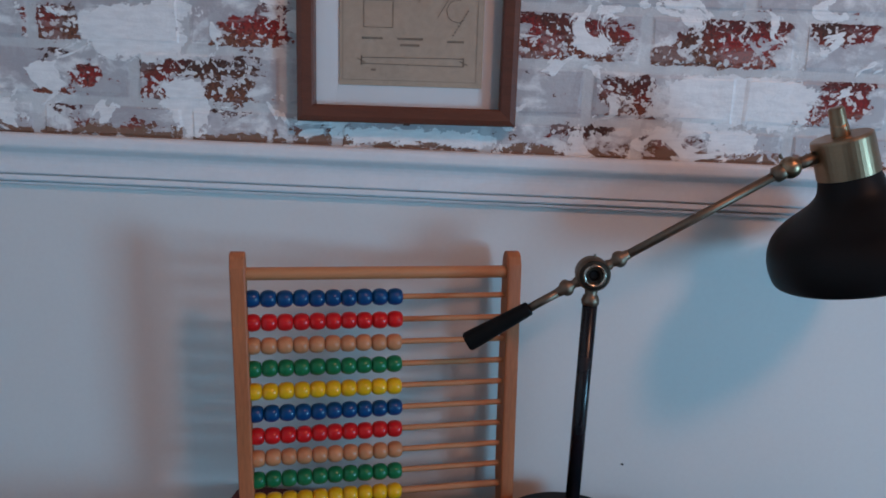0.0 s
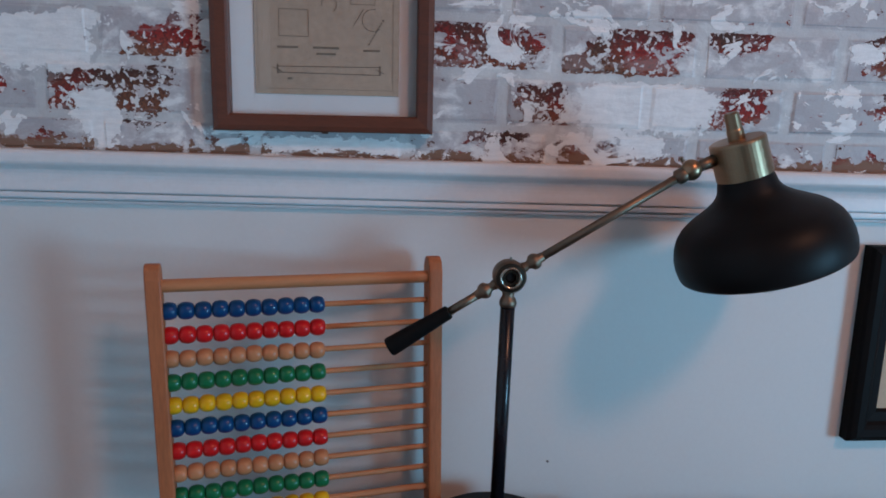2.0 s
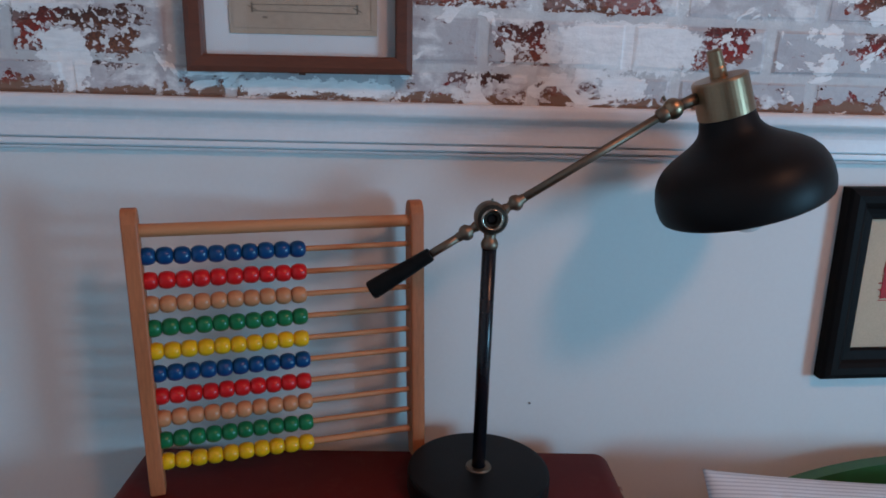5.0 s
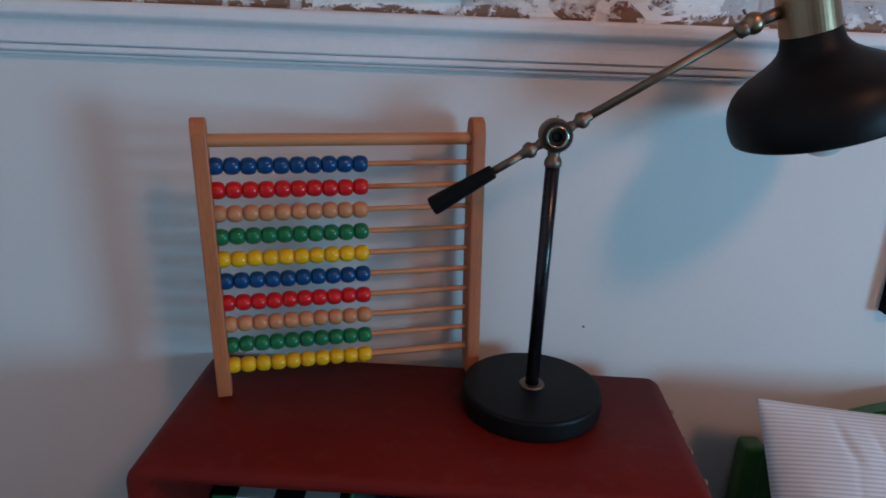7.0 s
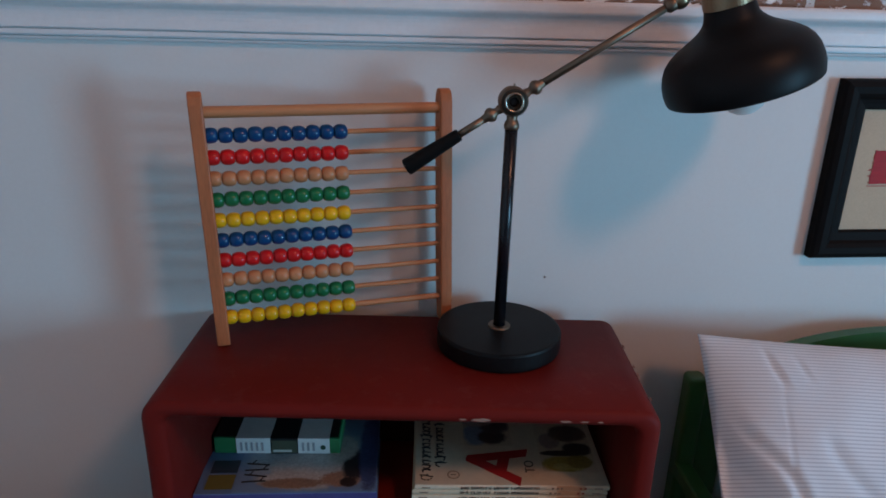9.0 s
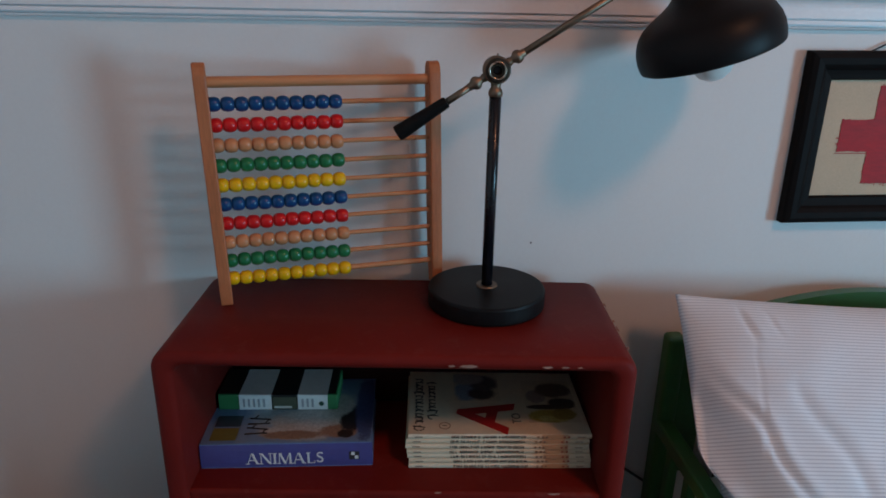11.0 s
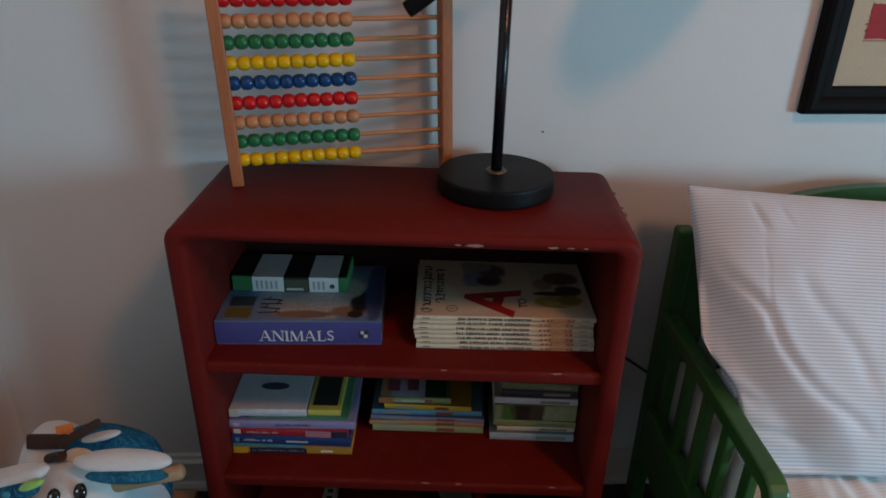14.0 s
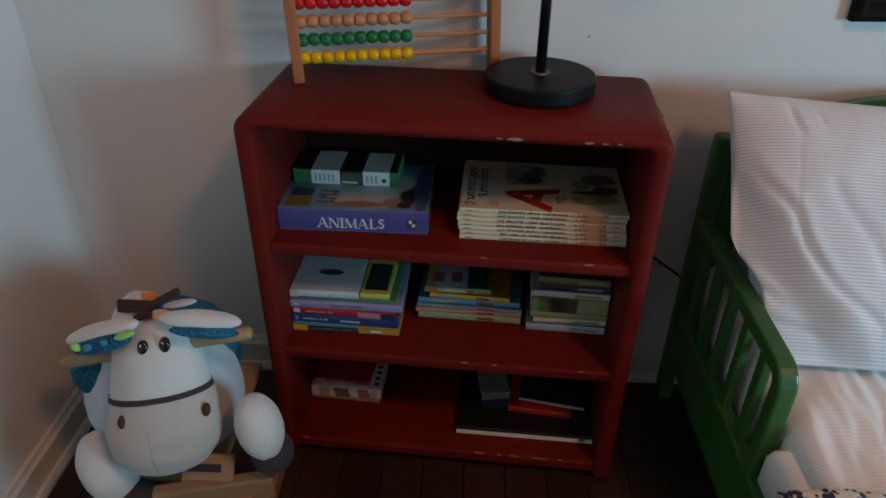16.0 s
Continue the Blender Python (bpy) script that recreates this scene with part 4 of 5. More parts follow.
art = picture_mat("cover_cartoon_print", (.54, .46, .34), ((.034, .018, .034, .018, (.36, .28, .06)), (.030, .012, .014, .008, (.46, .38, .14)), (.052, .012, .012, .008, (.46, .38, .14)), (.058, .024, .020, .016, (.27, .20, .045)), (.034, .044, .034, .007, (.035, .025, .02)), (.060, .054, .022, .016, (.05, .035, .03)), (.020, .075, .016, .02, (.30, .24, .20)), (.052, .095, .030, .022, (.13, .09, .07))), .35, .25)
sheet = part("cover_picture", box(0, .082, 0, .125, 0, .0004), art, top, "olive letter and dark cartoon shapes")
sheet.matrix_basis = pose(.189, .030, t0)
art = picture_mat("cover_scene_print", (.54, .46, .34), ((.020, .03, .020, .03, (.20, .27, .36)), (.045, .022, .022, .018, (.05, .04, .04)), (.050, .055, .024, .025, (.10, .08, .09)), (.020, .07, .03, .02, (.34, .30, .28))), .5, .3)
sheet = part("cover_picture", box(0, .075, 0, .085, 0, .0003), art, top, "blue and dark cartoon scene")
sheet.matrix_basis = pose(.075, .092, t0)


def small_book(u, v, z, long, deep, thick, cover, label, turn=0, group="", marks=(), hard=True, page=None, spine=None):
    ob, top, spn = book("picture_book", label, u, v, z, long, deep, thick, cover, turn, group=group, hard=hard, pages=page or PAGES, spine=spine)
    for x0, x1, z0, z1, c in marks:
        if .2 < x1 - x0 < .5 and z1 - z0 < .3:
            # a line of small type: one short bar a letter
            kit, x = random.Random(int(1e4 * (u + z))), x0 * long
            while x < x1 * long:
                w = kit.uniform(.0016, .0036)
                tall = kit.choice((.62, 1.0, 1.0))
                on_spine("letter_bar", spn, x, x + w, z0 * thick, (z0 + (z1 - z0) * tall) * thick, print_mat(c))
                x += w + .0011 + (.003 if kit.random() < .2 else 0)
            continue
        on_spine("spine_print", spn, x0 * long, x1 * long, z0 * thick, z1 * thick, print_mat(c))
    return ob, top


g = "stack of picture books"
W, BLUE, NAVY, REDC, YEL, LILAC = (.62, .62, .6), (.03, .16, .30), (.012, .045, .16), (.36, .018, .03), (.62, .36, .03), (.26, .25, .44)
z = Z2
small_book(.0180, .066, z, .203, .150, .0145, (.50, .28, .035), "yellow and black spined picture book", 1, g, ((.0, .12, .05, .95, YEL), (.14, .62, .12, .88, (.02, .025, .06)), (.16, .60, .42, .62, (.42, .46, .55)), (.74, .84, .4, .65, INKB.diffuse_color[:3])))
z += .0148
small_book(.0185, .065, z, .199, .150, .0065, (.05, .27, .34), "thin turquoise picture book", .5, g, ((.6, 1, .1, .9, (.45, .22, .06)),))
z += .0068
small_book(.0180, .065, z, .203, .150, .0190, NAVY, "dark blue hardback picture book", 0, g, ((.10, .34, .40, .62, (.40, .46, .55)), (.46, .64, .36, .56, (.40, .46, .55)), (.03, .06, .3, .7, (.2, .25, .35))))
z += .0193
small_book(.0185, .066, z, .198, .150, .0150, REDC, "red spined picture book", -.5, g, ((.02, .08, .2, .8, W), (.13, .40, .38, .6, (.55, .33, .33)), (.64, .86, .1, .9, (.45, .20, .24)), (.86, 1, .1, .9, (.02, .03, .07))))
z += .0153
small_book(.0175, .064, z, .211, .156, .0165, LILAC, "pale lilac picture book", 1.5, g, ((.37, .66, .40, .64, (.10, .08, .14)), (.03, .08, .3, .7, (.5, .48, .6))))
z += .0168
small_book(.050, .070, z, .168, .160, .0065, (.05, .20, .11), "thin green picture book", 1, g)
zt = z
ob, top = small_book(.0190, .066, z + .0068, .129, .142, .0150, (.50, .55, .60), "pale blue-grey board book on a stack", 2, g, ((.0, .12, .0, 1, (.5, .5, .46)),))
k = lathe([(0, 0), (.024, 0), (.024, .0004), (0, .0004)], 26, Matrix.Translation((.066, .062, .0150)) @ Matrix.Diagonal((1, .42, 1, 1)))
part("cover_oval", k, print_mat((.045, .055, .09)), top)
ob, top = small_book(.150, .074, z + .0068, .054, .120, .012, (.48, .46, .10), "small yellow and black picture book", 1, g)
on_top("cover_picture", top, .006, .048, .012, .100, .012, print_mat((.03, .03, .025)))

g = "low stack of thin books"
z = Z2
for u, v, lg, tk, c, lb, tn in ((.250, .134, .200, .0150, (.36, .46, .24), "pale green thin picture book", 0), (.245, .132, .206, .0105, (.62, .30, .13), "thin orange picture book", .8), (.248, .134, .203, .0095, (.28, .28, .44), "thin violet-blue picture book", -.6), (.250, .136, .196, .0115, (.12, .34, .50), "thin blue picture book", .6), (.272, .138, .155, .0115, (.75, .42, .04), "narrow yellow picture book", -1), (.262, .140, .128, .0120, (.30, .30, .13), "small green and orange picture book", .8)):
    # covers get 0.4 of the spine colour in place of the shade on them
    ob, top = small_book(u, v, z, lg, .11, tk, tuple(.4 * k for k in c), lb, tn, g, ((.10, .34, .3, .7, (.40, .36, .30)), (.58, .74, .25, .75, (.30, .10, .06))), hard=False, spine=c)
    z += tk + .0002
on_top("cover_picture", top, .003, .082, .003, .105, .0120, picture_mat("lilac_cover_print", (.36, .35, .44), ((.012, .05, .012, .06, (.42, .22, .10)),)))
on_top("cover_panel", top, .082, .120, .003, .105, .0120, print_mat((.012, .05, .022)), "dark green panel")
on_spine("spine_print", top, .040, .082, .0035, .0085, print_mat((.55, .54, .42)), y=-.0020)
on_spine("spine_print", top, .0, .026, .0008, .0112, print_mat((.50, .16, .05)), y=-.0019)
on_top("title_bar", top, .014, .036, .018, .050, .0122, print_mat((.22, .06, .08)), h=.0007)
on_top("title_bar", top, .050, .070, .020, .052, .0122, print_mat((.22, .06, .08)), h=.0007)

g = "uneven stack of small books"
z = Z2
for u, v, lg, tk, c, lb, tn in ((.4615, .120, .149, .0170, (.36, .52, .60), "pale blue thin book under others", 0), (.474, .124, .138, .0110, (.70, .66, .54), "thin cream paperback in a stack", 1), (.467, .126, .145, .0135, (.34, .40, .16), "olive green thin paperback book", -1), (.468, .126, .144, .0330, (.30, .34, .17), "green illustrated thin book", .5), (.466, .128, .146, .0140, (.66, .64, .66), "thin lilac grey paperback book", -.5), (.477, .130, .134, .0135, (.05, .035, .06), "thin dark purple paperback book", .4), (.478, .132, .132, .0150, (.20, .22, .10), "thin green book topping the stack", -.6)):
    # shade between these books is likewise put into the darkened cover colour
    ob, top = small_book(u, v, z, lg, .10, tk, tuple(.4 * k for k in c), lb, tn, g, () if tk > .02 else ((.55, .9, .3, .7, (.30, .30, .22)),), hard=False, spine=c)
    if tk > .02:
        wild = picture_mat("spine_scene_print", (.34, .38, .20), ((.030, 0, .018, 9, (.12, .26, .06)), (.060, 0, .030, 9, (.10, .07, .05)), (.050, 0, .012, 9, (.04, .03, .025)), (.105, 0, .018, 9, (.38, .40, .24))), .9, .3)
        on_spine("spine_picture", top, .002, .142, .001, .0320, wild, "green meadow with a dark animal")
    z += tk + .0002

g = "books on the bottom shelf"
small_book(.0180, .124, Z3, .146, .110, .0085, (.40, .20, .12), "thin orange-edged picture book", -1, g)
ob, top = small_book(.0175, .122, Z3 + .0088, .150, .110, .0270, (.84, .82, .78), "white illustrated picture book", 1, g, ())
on_spine("spine_picture", top, .004, .146, .002, .0250, picture_mat("white_spine_print", (.80, .78, .73), ((.028, 0, .012, 9, (.46, .42, .36)), (.066, 0, .016, 9, (.20, .13, .08)), (.114, 0, .012, 9, (.40, .16, .09)), (.135, 0, .006, 9, (.55, .50, .44))), .9, .25), "white strip with small animal pictures")
for q in range(5):
    on_top("print_bar", top, .134, .145, .012 + .018 * q, .022 + .018 * q, .0270, print_mat((.10, .10, .12)))
ob, top = small_book(.0195, .138, Z3 + .0361, .122, .094, .0100, (.50, .03, .03), "small red picture book", -2, g, ((.05, .2, .3, .7, W), (.35, .75, .3, .6, (.5, .3, .28))))
ob, top = small_book(.337, .058, Z3, .275, .190, .0200, (.007, .007, .010), "large black hardback book with white page edges", .5, g, ((.0, 1, .12, .62, (.88, .86, .82)), (.0, 1, .34, .37, (.32, .30, .27)), (.90, .945, .20, .95, (.05, .05, .05))))
on_top("cover_print", top, .05, .11, .06, .10, .0200, print_mat((.03, .035, .09)))
ob, top = small_book(.385, .136, Z3 + .0202, .060, .105, .0200, (.20, .21, .17), "grey-green small book lying on a black book", 12, g)
ob, top = small_book(.440, .112, Z3 + .0202, .130, .110, .0150, (.36, .012, .014), "red paperback lying on a black book", -4, g)
ob, top = small_book(.462, .132, Z3 + .0354, .135, .095, .0090, (.020, .014, .013), "thin brown paperback on a red book", -7, g, ((.0, 1, .2, .8, (.50, .40, .36)),))


# ---- toddler bed ----
def bed():
    x0, x1 = .483, 1.17
    ob = thing("toddler_bed", "green painted wooden toddler bed with slatted guard rail", "bed", pose(x0, .83, 0))
    Y0 = .83

    def L(x, y, z):
        return Vector((x - x0, y - Y0, z))

    def slab(name, ax, bx, ay, by, az, bz, bev=.005):
        return part(name, box(ax - x0, bx - x0, ay - Y0, by - Y0, az, bz, bev, 3), GREEN, ob)
    # guard rail with its rounded front corner, one bent piece
    bm = bmesh.new()
    path = [(.815, .462), (.411, .462)] + [(.411 - .026 * math.sin(a), .436 + .026 * math.cos(a)) for a in [i * math.pi / 12 for i in range(1, 7)]] + [(.385, .25)]
    half, wide = .0135, .0145
    rings = []
    for i, (y, z) in enumerate(path):
        a, b = path[max(i - 1, 0)], path[min(i + 1, len(path) - 1)]
        t = Vector((b[0] - a[0], b[1] - a[1])).normalized()
        n = Vector((-t.y, t.x))
        rings.append([bm.verts.new((sx * wide, y + n.x * s * half - Y0, z + n.y * s * half)) for sx, s in ((-1, -1), (1, -1), (1, 1), (-1, 1))])
    for a, b in zip(rings, rings[1:]):
        for k in range(4):
            j = (k + 1) % 4
            bm.faces.new((a[k], a[j], b[j], b[k]))
    bm.faces.new(rings[0][::-1])
    bm.faces.new(rings[-1])
    bmesh.ops.recalc_face_normals(bm, faces=bm.faces)
    longs = [e for e in bm.edges if abs(e.verts[0].co.x - e.verts[1].co.x) < 1e-5 and len(e.link_faces) == 2 and e.calc_face_angle(0) > .8]
    bmesh.ops.bevel(bm, geom=longs, offset=.0045, segments=3, profile=.5, affect="EDGES")
    part("guard_rail", bm, GREEN, ob)
    for y in (.452, .529, .606, .683, .757):
        slab("slat", x0 - .008, x0 + .008, y - .011, y + .011, .245, .452, .003)
    slab("side_board", x0 - .014, x0 + .014, -.55, .80, .135, .262)
    slab("side_board", x1 - .014, x1 + .014, -.55, .80, .135, .262)
    for x in (x0 + .004, x1 - .004):
        slab("headboard_post", x - .016, x + .016, .806, .842, 0, .640, .008)
        slab("foot_leg", x - .018, x + .018, -.59, -.552, 0, .40, .008)
    slab("foot_board", x0 + .015, x1 - .015, -.583, -.560, .14, .38)
    arch = bmesh.new()
    cols = []
    m = 28
    for i in range(m + 1):
        f = i / m
        x = x0 + .012 + (x1 - x0 - .024) * f
        zt = .600 + .120 * math.sin(math.pi * min(1, max(0, f))) ** .58
        cols.append([arch.verts.new((x - x0, yy - Y0, zz)) for yy, zz in ((.818, zt - .055), (.838, zt - .055), (.838, zt), (.818, zt))])
    for a, b in zip(cols, cols[1:]):
        for k in range(4):
            j = (k + 1) % 4
            arch.faces.new((a[k], a[j], b[j], b[k]))
    arch.faces.new(cols[0][::-1])
    arch.faces.new(cols[-1])
    part("headboard_arch", arch, GREEN, ob)
    slab("headboard_rail", x0 + .012, x1 - .012, .818, .838, .22, .27)
    # added slats; the first one fills the dark gap between post and pillow
    for k in range(7):
        xs = x0 + .048 + .0985 * k
        slab("headboard_slat", xs - .024, xs + .024, .821, .835, .262, .625, .003)
    slab("base_panel", x0 + .014, x1 - .014, -.55, .80, .19, .21, .0)


bed()


def cloth_block(x0, x1, y0, y1, z0, z1, nx, ny, fold, r=.03):
    bm = bmesh.new()
    grid = []
    for i in range(nx + 1):
        row = []
        for j in range(ny + 1):
            x, y = x0 + (x1 - x0) * i / nx, y0 + (y1 - y0) * j / ny
            e = min(x - x0, x1 - x, y - y0, y1 - y)
            z = z1 - (r * (1 - math.sqrt(max(0, 1 - (1 - min(e, r) / r) ** 2))))
            p = Vector((x, y, 0))
            z += fold * (noise.noise(p * 9) + .95 * noise.noise(Vector((x * 24 + 1.6 * noise.noise(p * 4), y * 5.5, 2))) + .35 * noise.noise(Vector((x * 46 + 1.2 * noise.noise(p * 7), y * 12, 7))) + .12 * abs(noise.noise(Vector((x * 60, y * 30, 5)))))
            row.append(bm.verts.new((x, y, z)))
        grid.append(row)
    for i in range(nx):
        for j in range(ny):
            bm.faces.new((grid[i][j], grid[i + 1][j], grid[i + 1][j + 1], grid[i][j + 1]))
    rim = [grid[i][0] for i in range(nx + 1)] + [grid[nx][j] for j in range(1, ny + 1)] + [grid[i][ny] for i in range(nx - 1, -1, -1)] + [grid[0][j] for j in range(ny - 1, 0, -1)]
    low = [bm.verts.new((v.co.x, v.co.y, z0)) for v in rim]
    for k in range(len(rim)):
        j = (k + 1) % len(rim)
        bm.faces.new((rim[k], low[k], low[j], rim[j]))
    bm.faces.new(low)
    return bm


bed_mattress = thing("mattress", "mattress with a rumpled cream striped fitted sheet", "mattress", pose(.505, .80, .211))
shift = pose(-.505, -.80, -.211)
top_sheet = cloth_block(.505, 1.15, -.54, .80, .232, .372, 130, 230, .012)
bmesh.ops.transform(top_sheet, matrix=shift, verts=top_sheet.verts)
part("fitted_sheet", top_sheet, SHEET, bed_mattress, smooth=True)
part("core", box(.510, 1.145, -.535, .795, .211, .236, .008, 3, m=shift), MAT, bed_mattress, "white mattress underside")
tagged(part("bed_sheet", cloth_block(.482, .560, -.53, .366, .264, .345, 30, 160, .006, .025), SHEET, None, "cream striped sheet bulging over the bed side", smooth=True), category="sheet")
tagged(part("blanket", cloth_block(.440, 1.145, -.535, .250, .266, .398, 90, 100, .007, .016), WEAVE, None, "navy and cream woven blanket spread over the mattress", smooth=True), category="blanket")


# creases of the pillow: two ends, half width, depth
FOLDS = ((-.279, .112, -.203, -.012, .0075, .0050), (-.205, -.008, -.168, -.083, .0070, .0062), (-.172, -.077, -.080, -.162, .0075, .0055), (-.296, -.050, -.222, -.126, .0060, .0048),
         (-.268, -.136, -.145, -.184, .0065, .0042), (-.160, .066, -.070, -.095, .0105, .0036), (-.212, .200, -.196, .140, .0050, .0036), (-.170, .185, -.158, .150, .0045, .0026), (-.285, .060, -.245, .000, .0080, .0034), (.010, .05, .09, -.10, .0120, .0036))


def fold(x, y, ax, ay, bx, by, wide, deep):
    n = math.hypot(bx - ax, by - ay)
    ux, uy = (bx - ax) / n, (by - ay) / n
    t = (x - ax) * ux + (y - ay) * uy
    q = -(x - ax) * uy + (y - ay) * ux + .004 * math.sin(t * 40)
    ends = min(1, max(0, (t + .012) / .03)) * min(1, max(0, (n + .012 - t) / .03))
    return ends * deep * (math.exp(-(q / wide) ** 2) - .28 * math.exp(-((q - 1.9 * wide) / (1.3 * wide)) ** 2))


def pillow():
    w, l, th = .60, .455, .085
    m = Matrix.Translation((.454, .512, .373)) @ pose(0, 0, 0, 47.5, 0, -1.5) @ Matrix.Translation((0, l, 0)) @ pose(0, 0, 0, 0, 0, -3) @ Matrix.Translation((0, -l, 0))
    bm = bmesh.new()
    uv = bm.loops.layers.uv.new("UVMap")
    nx, ny = 150, 110
    sides = []
    for s in (1, -1):
        g = []
        for i in range(nx + 1):
            row = []
            for j in range(ny + 1):
                a, b = 2 * i / nx - 1, 2 * j / ny - 1
                f = max(0, (1 - abs(a) ** 2.6)) ** .55 * max(0, (1 - abs(b) ** 2.6)) ** .55
                # corners pull out to points, edges draw in
                x = w / 2 * a * (1 - .030 * (1 - b * b)) + .006 * (1 - b) / 2 * (1 - a) / 2 + .035 * ((1 - b) / 2) ** 7 * ((1 - a) / 2) ** 4
                y = l / 2 * b * (1 - .045 * (1 - a * a))
                z = s * th * f
                if s > 0:
                    p = Vector((x * 5, y * 5, 0))
                    crease = sum(fold(x, y, *c) for c in FOLDS)
                    z += min(1, f * 1.6) * (.005 * noise.noise(p) + .003 * noise.noise(p * 3.1) - crease)
                    # a stitched seam runs down beside the fold
                    z -= .0016 * math.exp(-((x + .205 + .05 * (.1 - y) * .8) / .0018) ** 2) * min(1, 2 * f) * math.exp(-((y - .02) / .12) ** 6)
                    # the side slumps away beyond the long slanting fold
                    q = -.84 * (x + .203) - .54 * (y + .012) + .006 * math.sin(14 * (x - y))
                    k = min(1, max(0, q / .060))
                    z -= .030 * k * k * (3 - 2 * k) * min(1, 3.5 * f)
                row.append(bm.verts.new((x + w / 2, y + l / 2, z + .035)))
            g.append(row)
        sides.append(g)
        for i in range(nx):
            for j in range(ny):
                q = (g[i][j], g[i + 1][j], g[i + 1][j + 1], g[i][j + 1])
                fc = bm.faces.new(q if s > 0 else q[::-1])
                for loop, (ii, jj) in zip(fc.loops, (((i, j), (i + 1, j), (i + 1, j + 1), (i, j + 1)) if s > 0 else ((i, j + 1), (i + 1, j + 1), (i + 1, j), (i, j)))):
                    loop[uv].uv = (w * ii / nx, l * jj / ny)
    bmesh.ops.remove_doubles(bm, verts=bm.verts, dist=.0004)
    bmesh.ops.transform(bm, matrix=m, verts=bm.verts)
    # held in by the guard rail, bulging over its top
    for v in bm.verts:
        k = min(1, max(0, (v.co.z - .480) / .07))
        least = .500 - .042 * k * k * (3 - 2 * k)
        if v.co.x < least:
            v.co.x = least + .25 * (v.co.x - least) * k
    tagged(part("pillow", bm, STRIPE, None, "creased pillow in fine grey striped cotton leaning on the headboard", smooth=True), category="pillow")


pillow()


# ---- rocking toy ----
def rocking_toy():
    ob = thing("rocking_toy", "plush donkey rocking toy with wooden base and teal printed back", "rocking toy", pose(0, 0, 0))

    def bit(name, c, r, mat, rot=(0, 0, 0), parent=None, power=1.0, lumps=.03, label="", seg=36):
        return part(name, blob(c, r, rot, power, lumps, seg), mat, parent or ob, label, smooth=True)
    bit("body", (-.493, .515, .262), (.132, .120, .140), PLUSHB, label="pale blue plush body")
    bit("back_cushion", (-.482, .580, .290), (.102, .088, .118), TEAL, lumps=.05, label="teal printed plush back")
    bit("back_panel", (-.532, .574, .292), (.060, .086, .128), PLUSH, (0, -6, 0), lumps=.06, label="white plush back panel")
    bit("side_pocket", (-.580, .490, .338), (.044, .050, .046), TEAL, label="teal printed plush pocket")

    # head and muzzle are one stuffed tapering form, parted by the band
    up, low = Vector((-.456, .470, .461)), Vector((-.437, .363, .232))
    across, ahead = Vector((.985, 0, .174)), Vector((0, -.905, .426))
    girth = ((0, 0, 0), (.015, .028, .022), (.09, .057, .046), (.16, .069, .056), (.30, .0755, .062), (.44, .080, .066), (.56, .089, .072), (.69, .0925, .074), (.83, .085, .066), (.93, .064, .048), (.98, .033, .024), (1, 0, 0))

    def ring(t, angle, grow=0.0):
        for (t0, w0, d0), (t1, w1, d1) in zip(girth, girth[1:]):
            if t <= t1:
                f = (t - t0) / (t1 - t0)
                w, d = w0 + (w1 - w0) * f + grow, d0 + (d1 - d0) * f + grow
                break
        p = up.lerp(low, t) + across * (w * math.cos(angle)) + ahead * (d * math.sin(angle))
        return p + (p - up.lerp(low, t)) * .03 * noise.noise(p * 22)

    def stuffed(t0, t1, steps, grow=0.0, seg=56):
        bm = bmesh.new()
        g = [[bm.verts.new(ring(t0 + (t1 - t0) * i / steps, 2 * math.pi * k / seg, grow)) for k in range(seg)] for i in range(steps + 1)]
        for r0, r1 in zip(g, g[1:]):
            for k in range(seg):
                bm.faces.new((r0[k], r1[k], r1[(k + 1) % seg], r0[(k + 1) % seg]))
        for _ in range(3 if not grow else 0):
            bmesh.ops.smooth_vert(bm, verts=[v for v in bm.verts if not v.is_boundary], factor=.5, use_axis_x=True, use_axis_y=True, use_axis_z=True)
        bmesh.ops.remove_doubles(bm, verts=bm.verts, dist=.0002)
        bmesh.ops.recalc_face_normals(bm, faces=bm.faces)
        return bm
    head = part("head", stuffed(0, .45, 40), PLUSH, ob, "white plush head", smooth=True)
    muz = part("muzzle", stuffed(.45, 1, 44), MUZZLE, ob, "beige plush muzzle", smooth=True)
    part("seam", tube([ring(t, math.radians(84), .0002) for t in [.62 + .03 * k for k in range(12)]], .0006, 6), MUZZLE, muz, smooth=True)
    part("bridle_band", stuffed(.433, .467, 3, .0012), HOOF, muz, "dark grey bridle band", smooth=True)
    for c in ((-.4500, .4085, .4525), (-.4185, .4130, .4560)):
        e = bit("eye", c, (.0085, .0060, .0120), EYE, (-28, 0, 0), head, lumps=0, seg=20)
        # a small white bead stands in for the glint on the eye
        bit("highlight", (c[0] - .0005, c[1] - .0050, c[2] + .0075), (.0014, .0012, .0018), MAT, (-24, 0, 0), e, lumps=0, seg=10)
    for c in ((-.4800, .3520, .3550), (-.3620, .3800, .3590)):
        bit("nostril", c, (.0066, .0068, .0105), MANE, (-28, 0, 0), muz, lumps=0, seg=18)
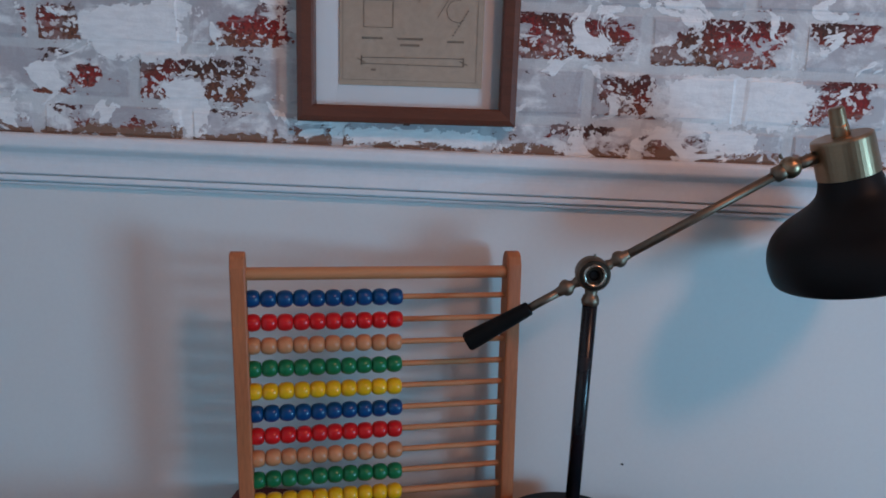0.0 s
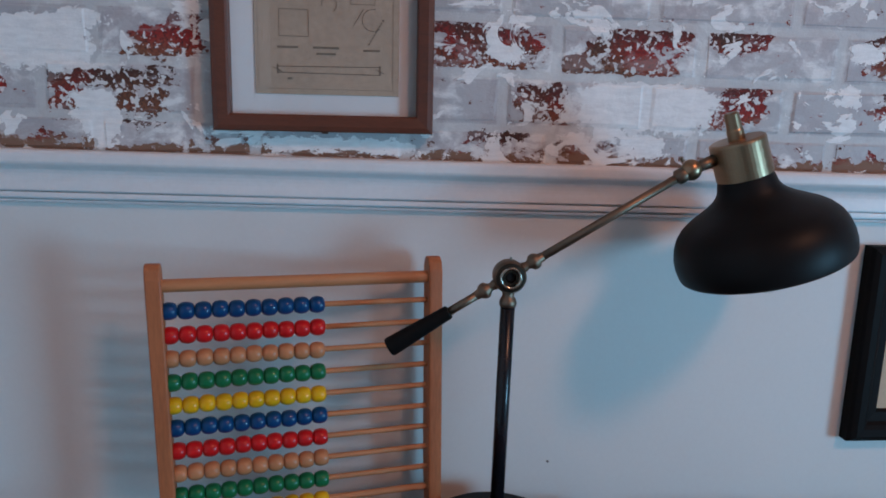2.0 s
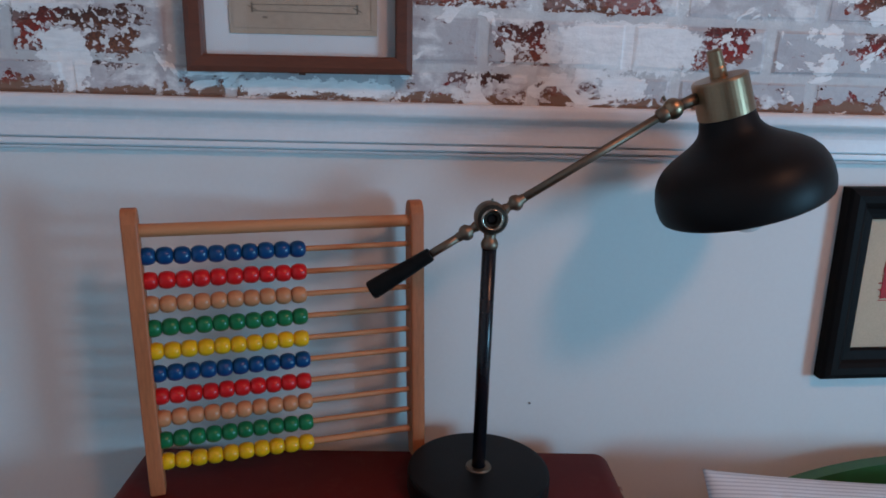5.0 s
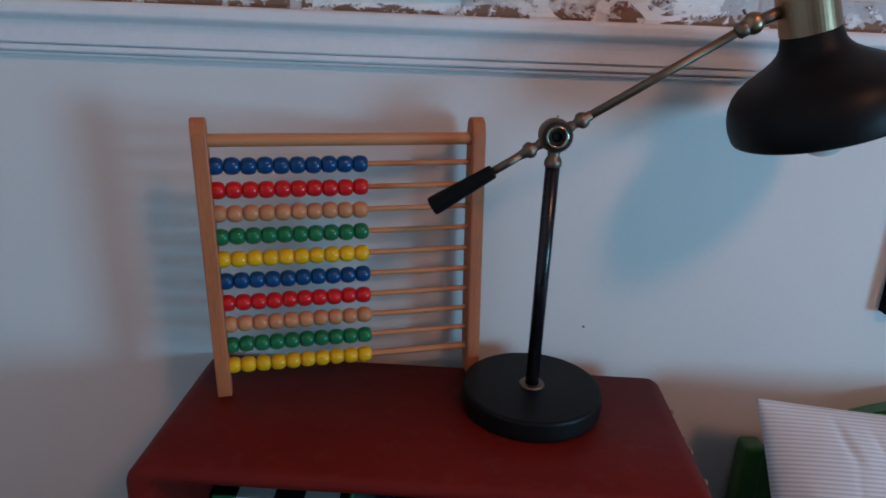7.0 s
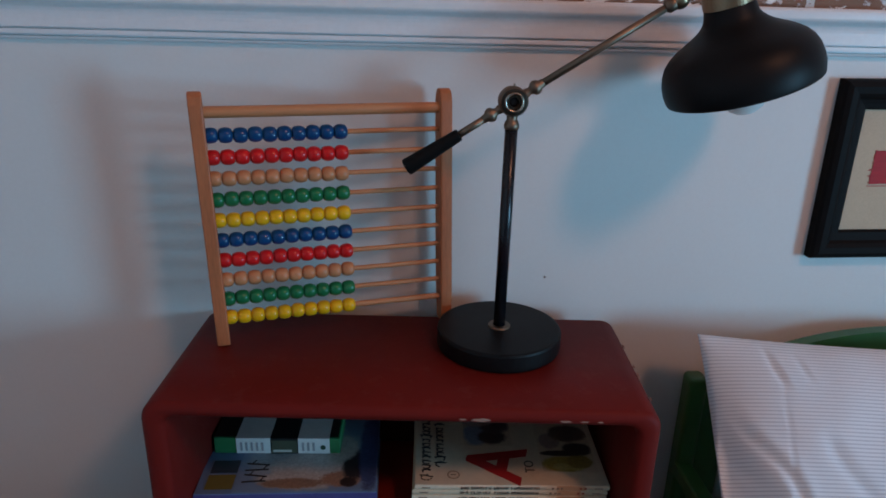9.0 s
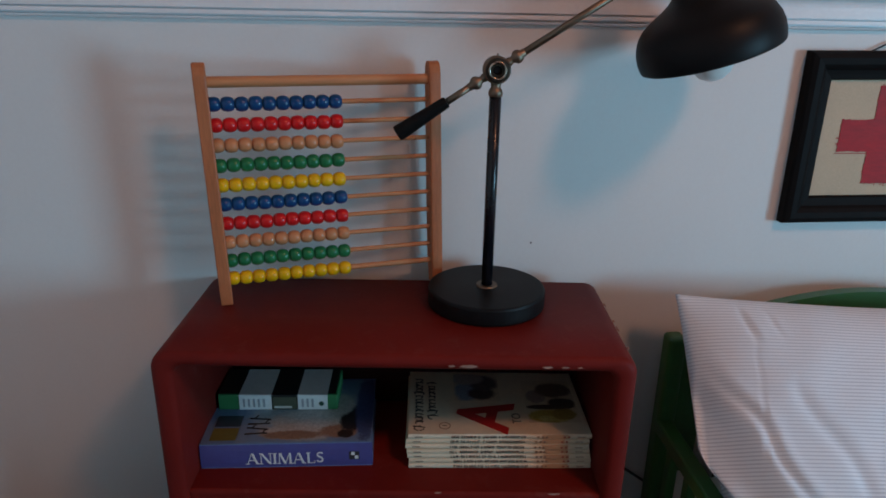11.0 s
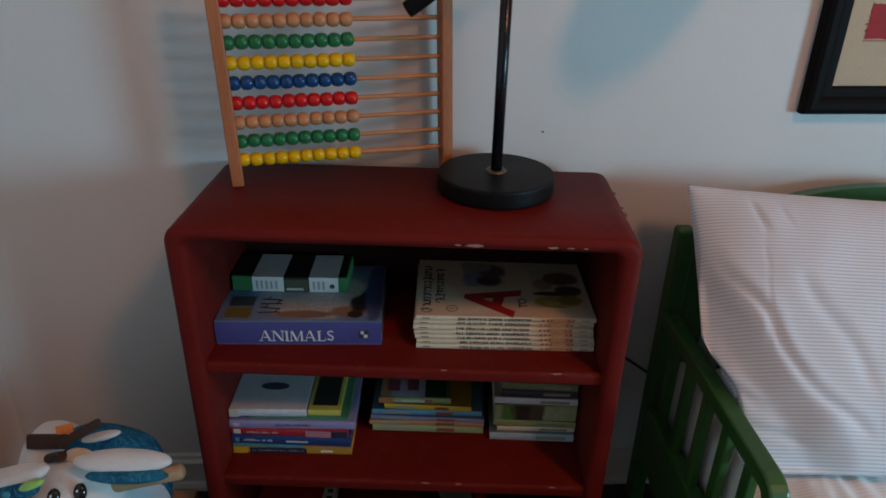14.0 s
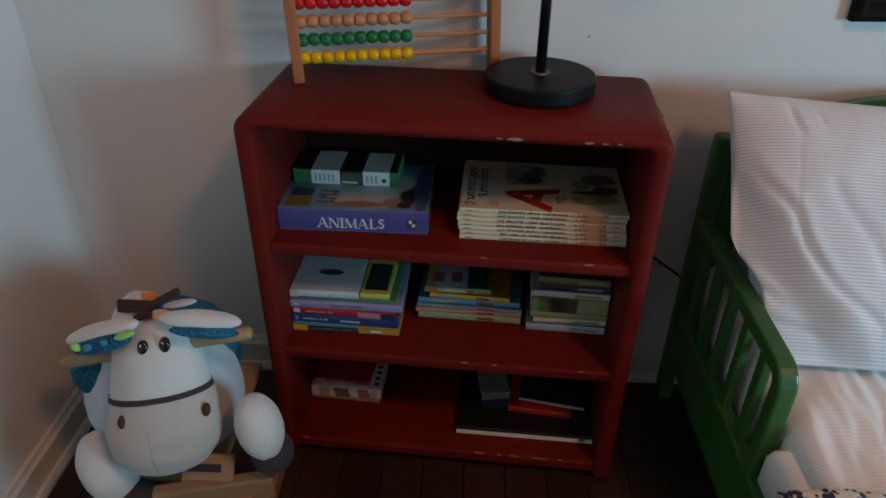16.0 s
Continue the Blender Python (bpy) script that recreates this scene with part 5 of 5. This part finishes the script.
    for c, r, rot, lc, lr in (((-.518, .428, .464), (.068, .020, .0135), (0, -21, -6), (-.512, .410, .456), (.056, .012, .014)), ((-.364, .430, .492), (.060, .019, .0125), (0, 5, 4), (-.354, .412, .4845), (.050, .013, .0075))):
        e = bit("ear", c, r, PLUSH, rot)
        bit("ear_lining", lc, lr, TEAL, rot, e, label="teal printed ear lining")
        if rot[1] < 0:
            bit("lime_patch", (-.470, .404, .479), (.018, .007, .005), LIME, (0, -21, 0), e)
            bit("lime_patch", (-.549, .405, .452), (.008, .006, .006), LIME, (0, 30, 0), e)
            for k in range(2):
                bit("print_ring", (-.530 + .030 * k, .4005, .4555 + .011 * k), (.0085, .003, .0055), AQUA, (-20, -21, 0), e, seg=16)
    part("handle", rod((-.600, .432, .396), (-.298, .448, .456), .0105, steps=18, round_off=.004), TOYWOOD, ob, "wooden handle dowel", smooth=True)
    for a, b, wd in (((-.557, .548, .421), (-.495, .540, .427), .011), ((-.508, .535, .424), (-.444, .545, .459), .0065)):
        part("mane_strip", box(0, (Vector(b) - Vector(a)).length, -.004, .004, -wd, wd, .003, 2, m=Matrix.Translation(a) @ (Vector(b) - Vector(a)).to_track_quat("X", "Z").to_matrix().to_4x4() @ pose(0, 0, 0, -28, 0, 0)), MANE, ob, "dark brown felt mane")
    part("tag", box(-.014, .012, -.0015, .0015, -.006, .008, .001, 1, m=pose(-.498, .548, .442, -25, -14, 0)), ORANGE, ob, "small orange fabric tag")
    bit("forelock", (-.440, .468, .464), (.020, .012, .012), TAN, (-20, 10, 0))
    part("tuft", tube([(-.486, .476, .455), (-.470, .465, .468), (-.456, .458, .476)], .007, 8), MANE, ob, "dark brown felt tuft")
    bit("back_flap", (-.448, .545, .432), (.030, .014, .006), PLUSH, (-20, -13, 0), label="white plush flap")
    for c, r, rot, hc, hr in (((-.295, .404, .301), (.036, .041, .057), (-12, -16, 0), (-.283, .408, .238), (.034, .038, .036)), ((-.552, .385, .214), (.038, .048, .064), (-22, -30, 0), (-.503, .362, .152), (.040, .044, .036))):
        leg = bit("leg", c, r, PLUSH, rot)
        bit("hoof", hc, hr, HOOF, rot, leg, label="dark grey plush hoof")
    part("seat_board", box(-.560, -.385, .40, .70, .150, .168, .004, 2), TOYWOOD, ob)
    part("front_bar", box(-.085, .110, -.012, .012, -.024, .024, .004, 2, m=pose(-.395, .384, .160, 0, 0, 13)), TOYWOOD, ob)
    part("front_block", box(-.044, .044, -.006, .006, 0, .052, .004, 2, m=pose(-.396, .388, .174, -40, 0, 0)), TOYWOOD, ob)
    part("strap", box(-.034, .024, -.0082, -.0062, .022, .035, m=pose(-.396, .388, .174, -40, 0, 0)), HOOF, ob)
    for x in (-.545, -.335):
        rk = bmesh.new()
        cols = []
        for k in range(25):
            f = k / 24
            y = .30 + .46 * f
            z = .19 * (f - .5) ** 2
            cols.append([rk.verts.new((x + dx, y, z + dz)) for dx, dz in ((-.011, 0), (.011, 0), (.011, .036), (-.011, .036))])
        for a, b in zip(cols, cols[1:]):
            for q in range(4):
                j = (q + 1) % 4
                rk.faces.new((a[q], a[j], b[j], b[q]))
        rk.faces.new(cols[0][::-1])
        rk.faces.new(cols[-1])
        part("rocker", rk, TOYWOOD, ob)
        for y in (.395, .68):
            part("leg_post", box(x - .012, x + .012, y - .016, y + .016, .02, .152, .003, 2), TOYWOOD, ob)


rocking_toy()


# ---- pieces of wall and floor ----
rnd = random.Random(11)
variants = []
for k in range(6):
    bm = box(-LENGTH / 2 + .005, LENGTH / 2 - .005, -.0062, .02, -COURSE / 2 + .0045, COURSE / 2 - .0045, .0055, 2)
    for v in bm.verts:
        v.co += Vector((rnd.uniform(-.0022, .0022), rnd.uniform(-.0008, .0006), rnd.uniform(-.0020, .0020)))
    me = bpy.data.meshes.new("brick")
    bm.to_mesh(me)
    bm.free()
    me.materials.append(BRICK)
    variants.append(me)
for row in range(-1, 8):
    z = BED + COURSE * (row + .5)
    for k in range(-6, 7):
        x = .139 + .067 * (row % 2) + LENGTH * (k + .5)
        if LEFT + .1 < x < 1.3:
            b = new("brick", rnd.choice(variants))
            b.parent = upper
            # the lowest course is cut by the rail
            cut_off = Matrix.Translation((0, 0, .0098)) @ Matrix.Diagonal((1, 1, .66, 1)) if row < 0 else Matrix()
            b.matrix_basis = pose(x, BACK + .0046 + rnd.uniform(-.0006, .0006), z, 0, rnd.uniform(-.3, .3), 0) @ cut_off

planks = []
for ln in (1.45, 1.9):
    bm = box(-.0407, .0407, 0, ln - .002, -.02, 0, .0012, 1)
    me = bpy.data.meshes.new("floor_board")
    bm.to_mesh(me)
    bm.free()
    me.materials.append(PLANK)
    planks.append((ln, me))
x = LEFT + .041
i = 0
while x < RIGHT:
    y = FRONT + (-.4, -.9, -.15)[i % 3]
    j = i
    while y < BACK:
        ln, me = planks[j % 2]
        # boards are cut off at the walls
        y0, y1 = max(y, FRONT), min(y + ln, BACK)
        if y1 - y0 > .01:
            b = new("floor_board", me)
            b.parent = floor
            b.matrix_basis = pose(x, y0, 0) @ Matrix.Diagonal((1, (y1 - y0) / ln, 1, 1))
        y += ln
        j += 1
    x += .0825
    i += 1
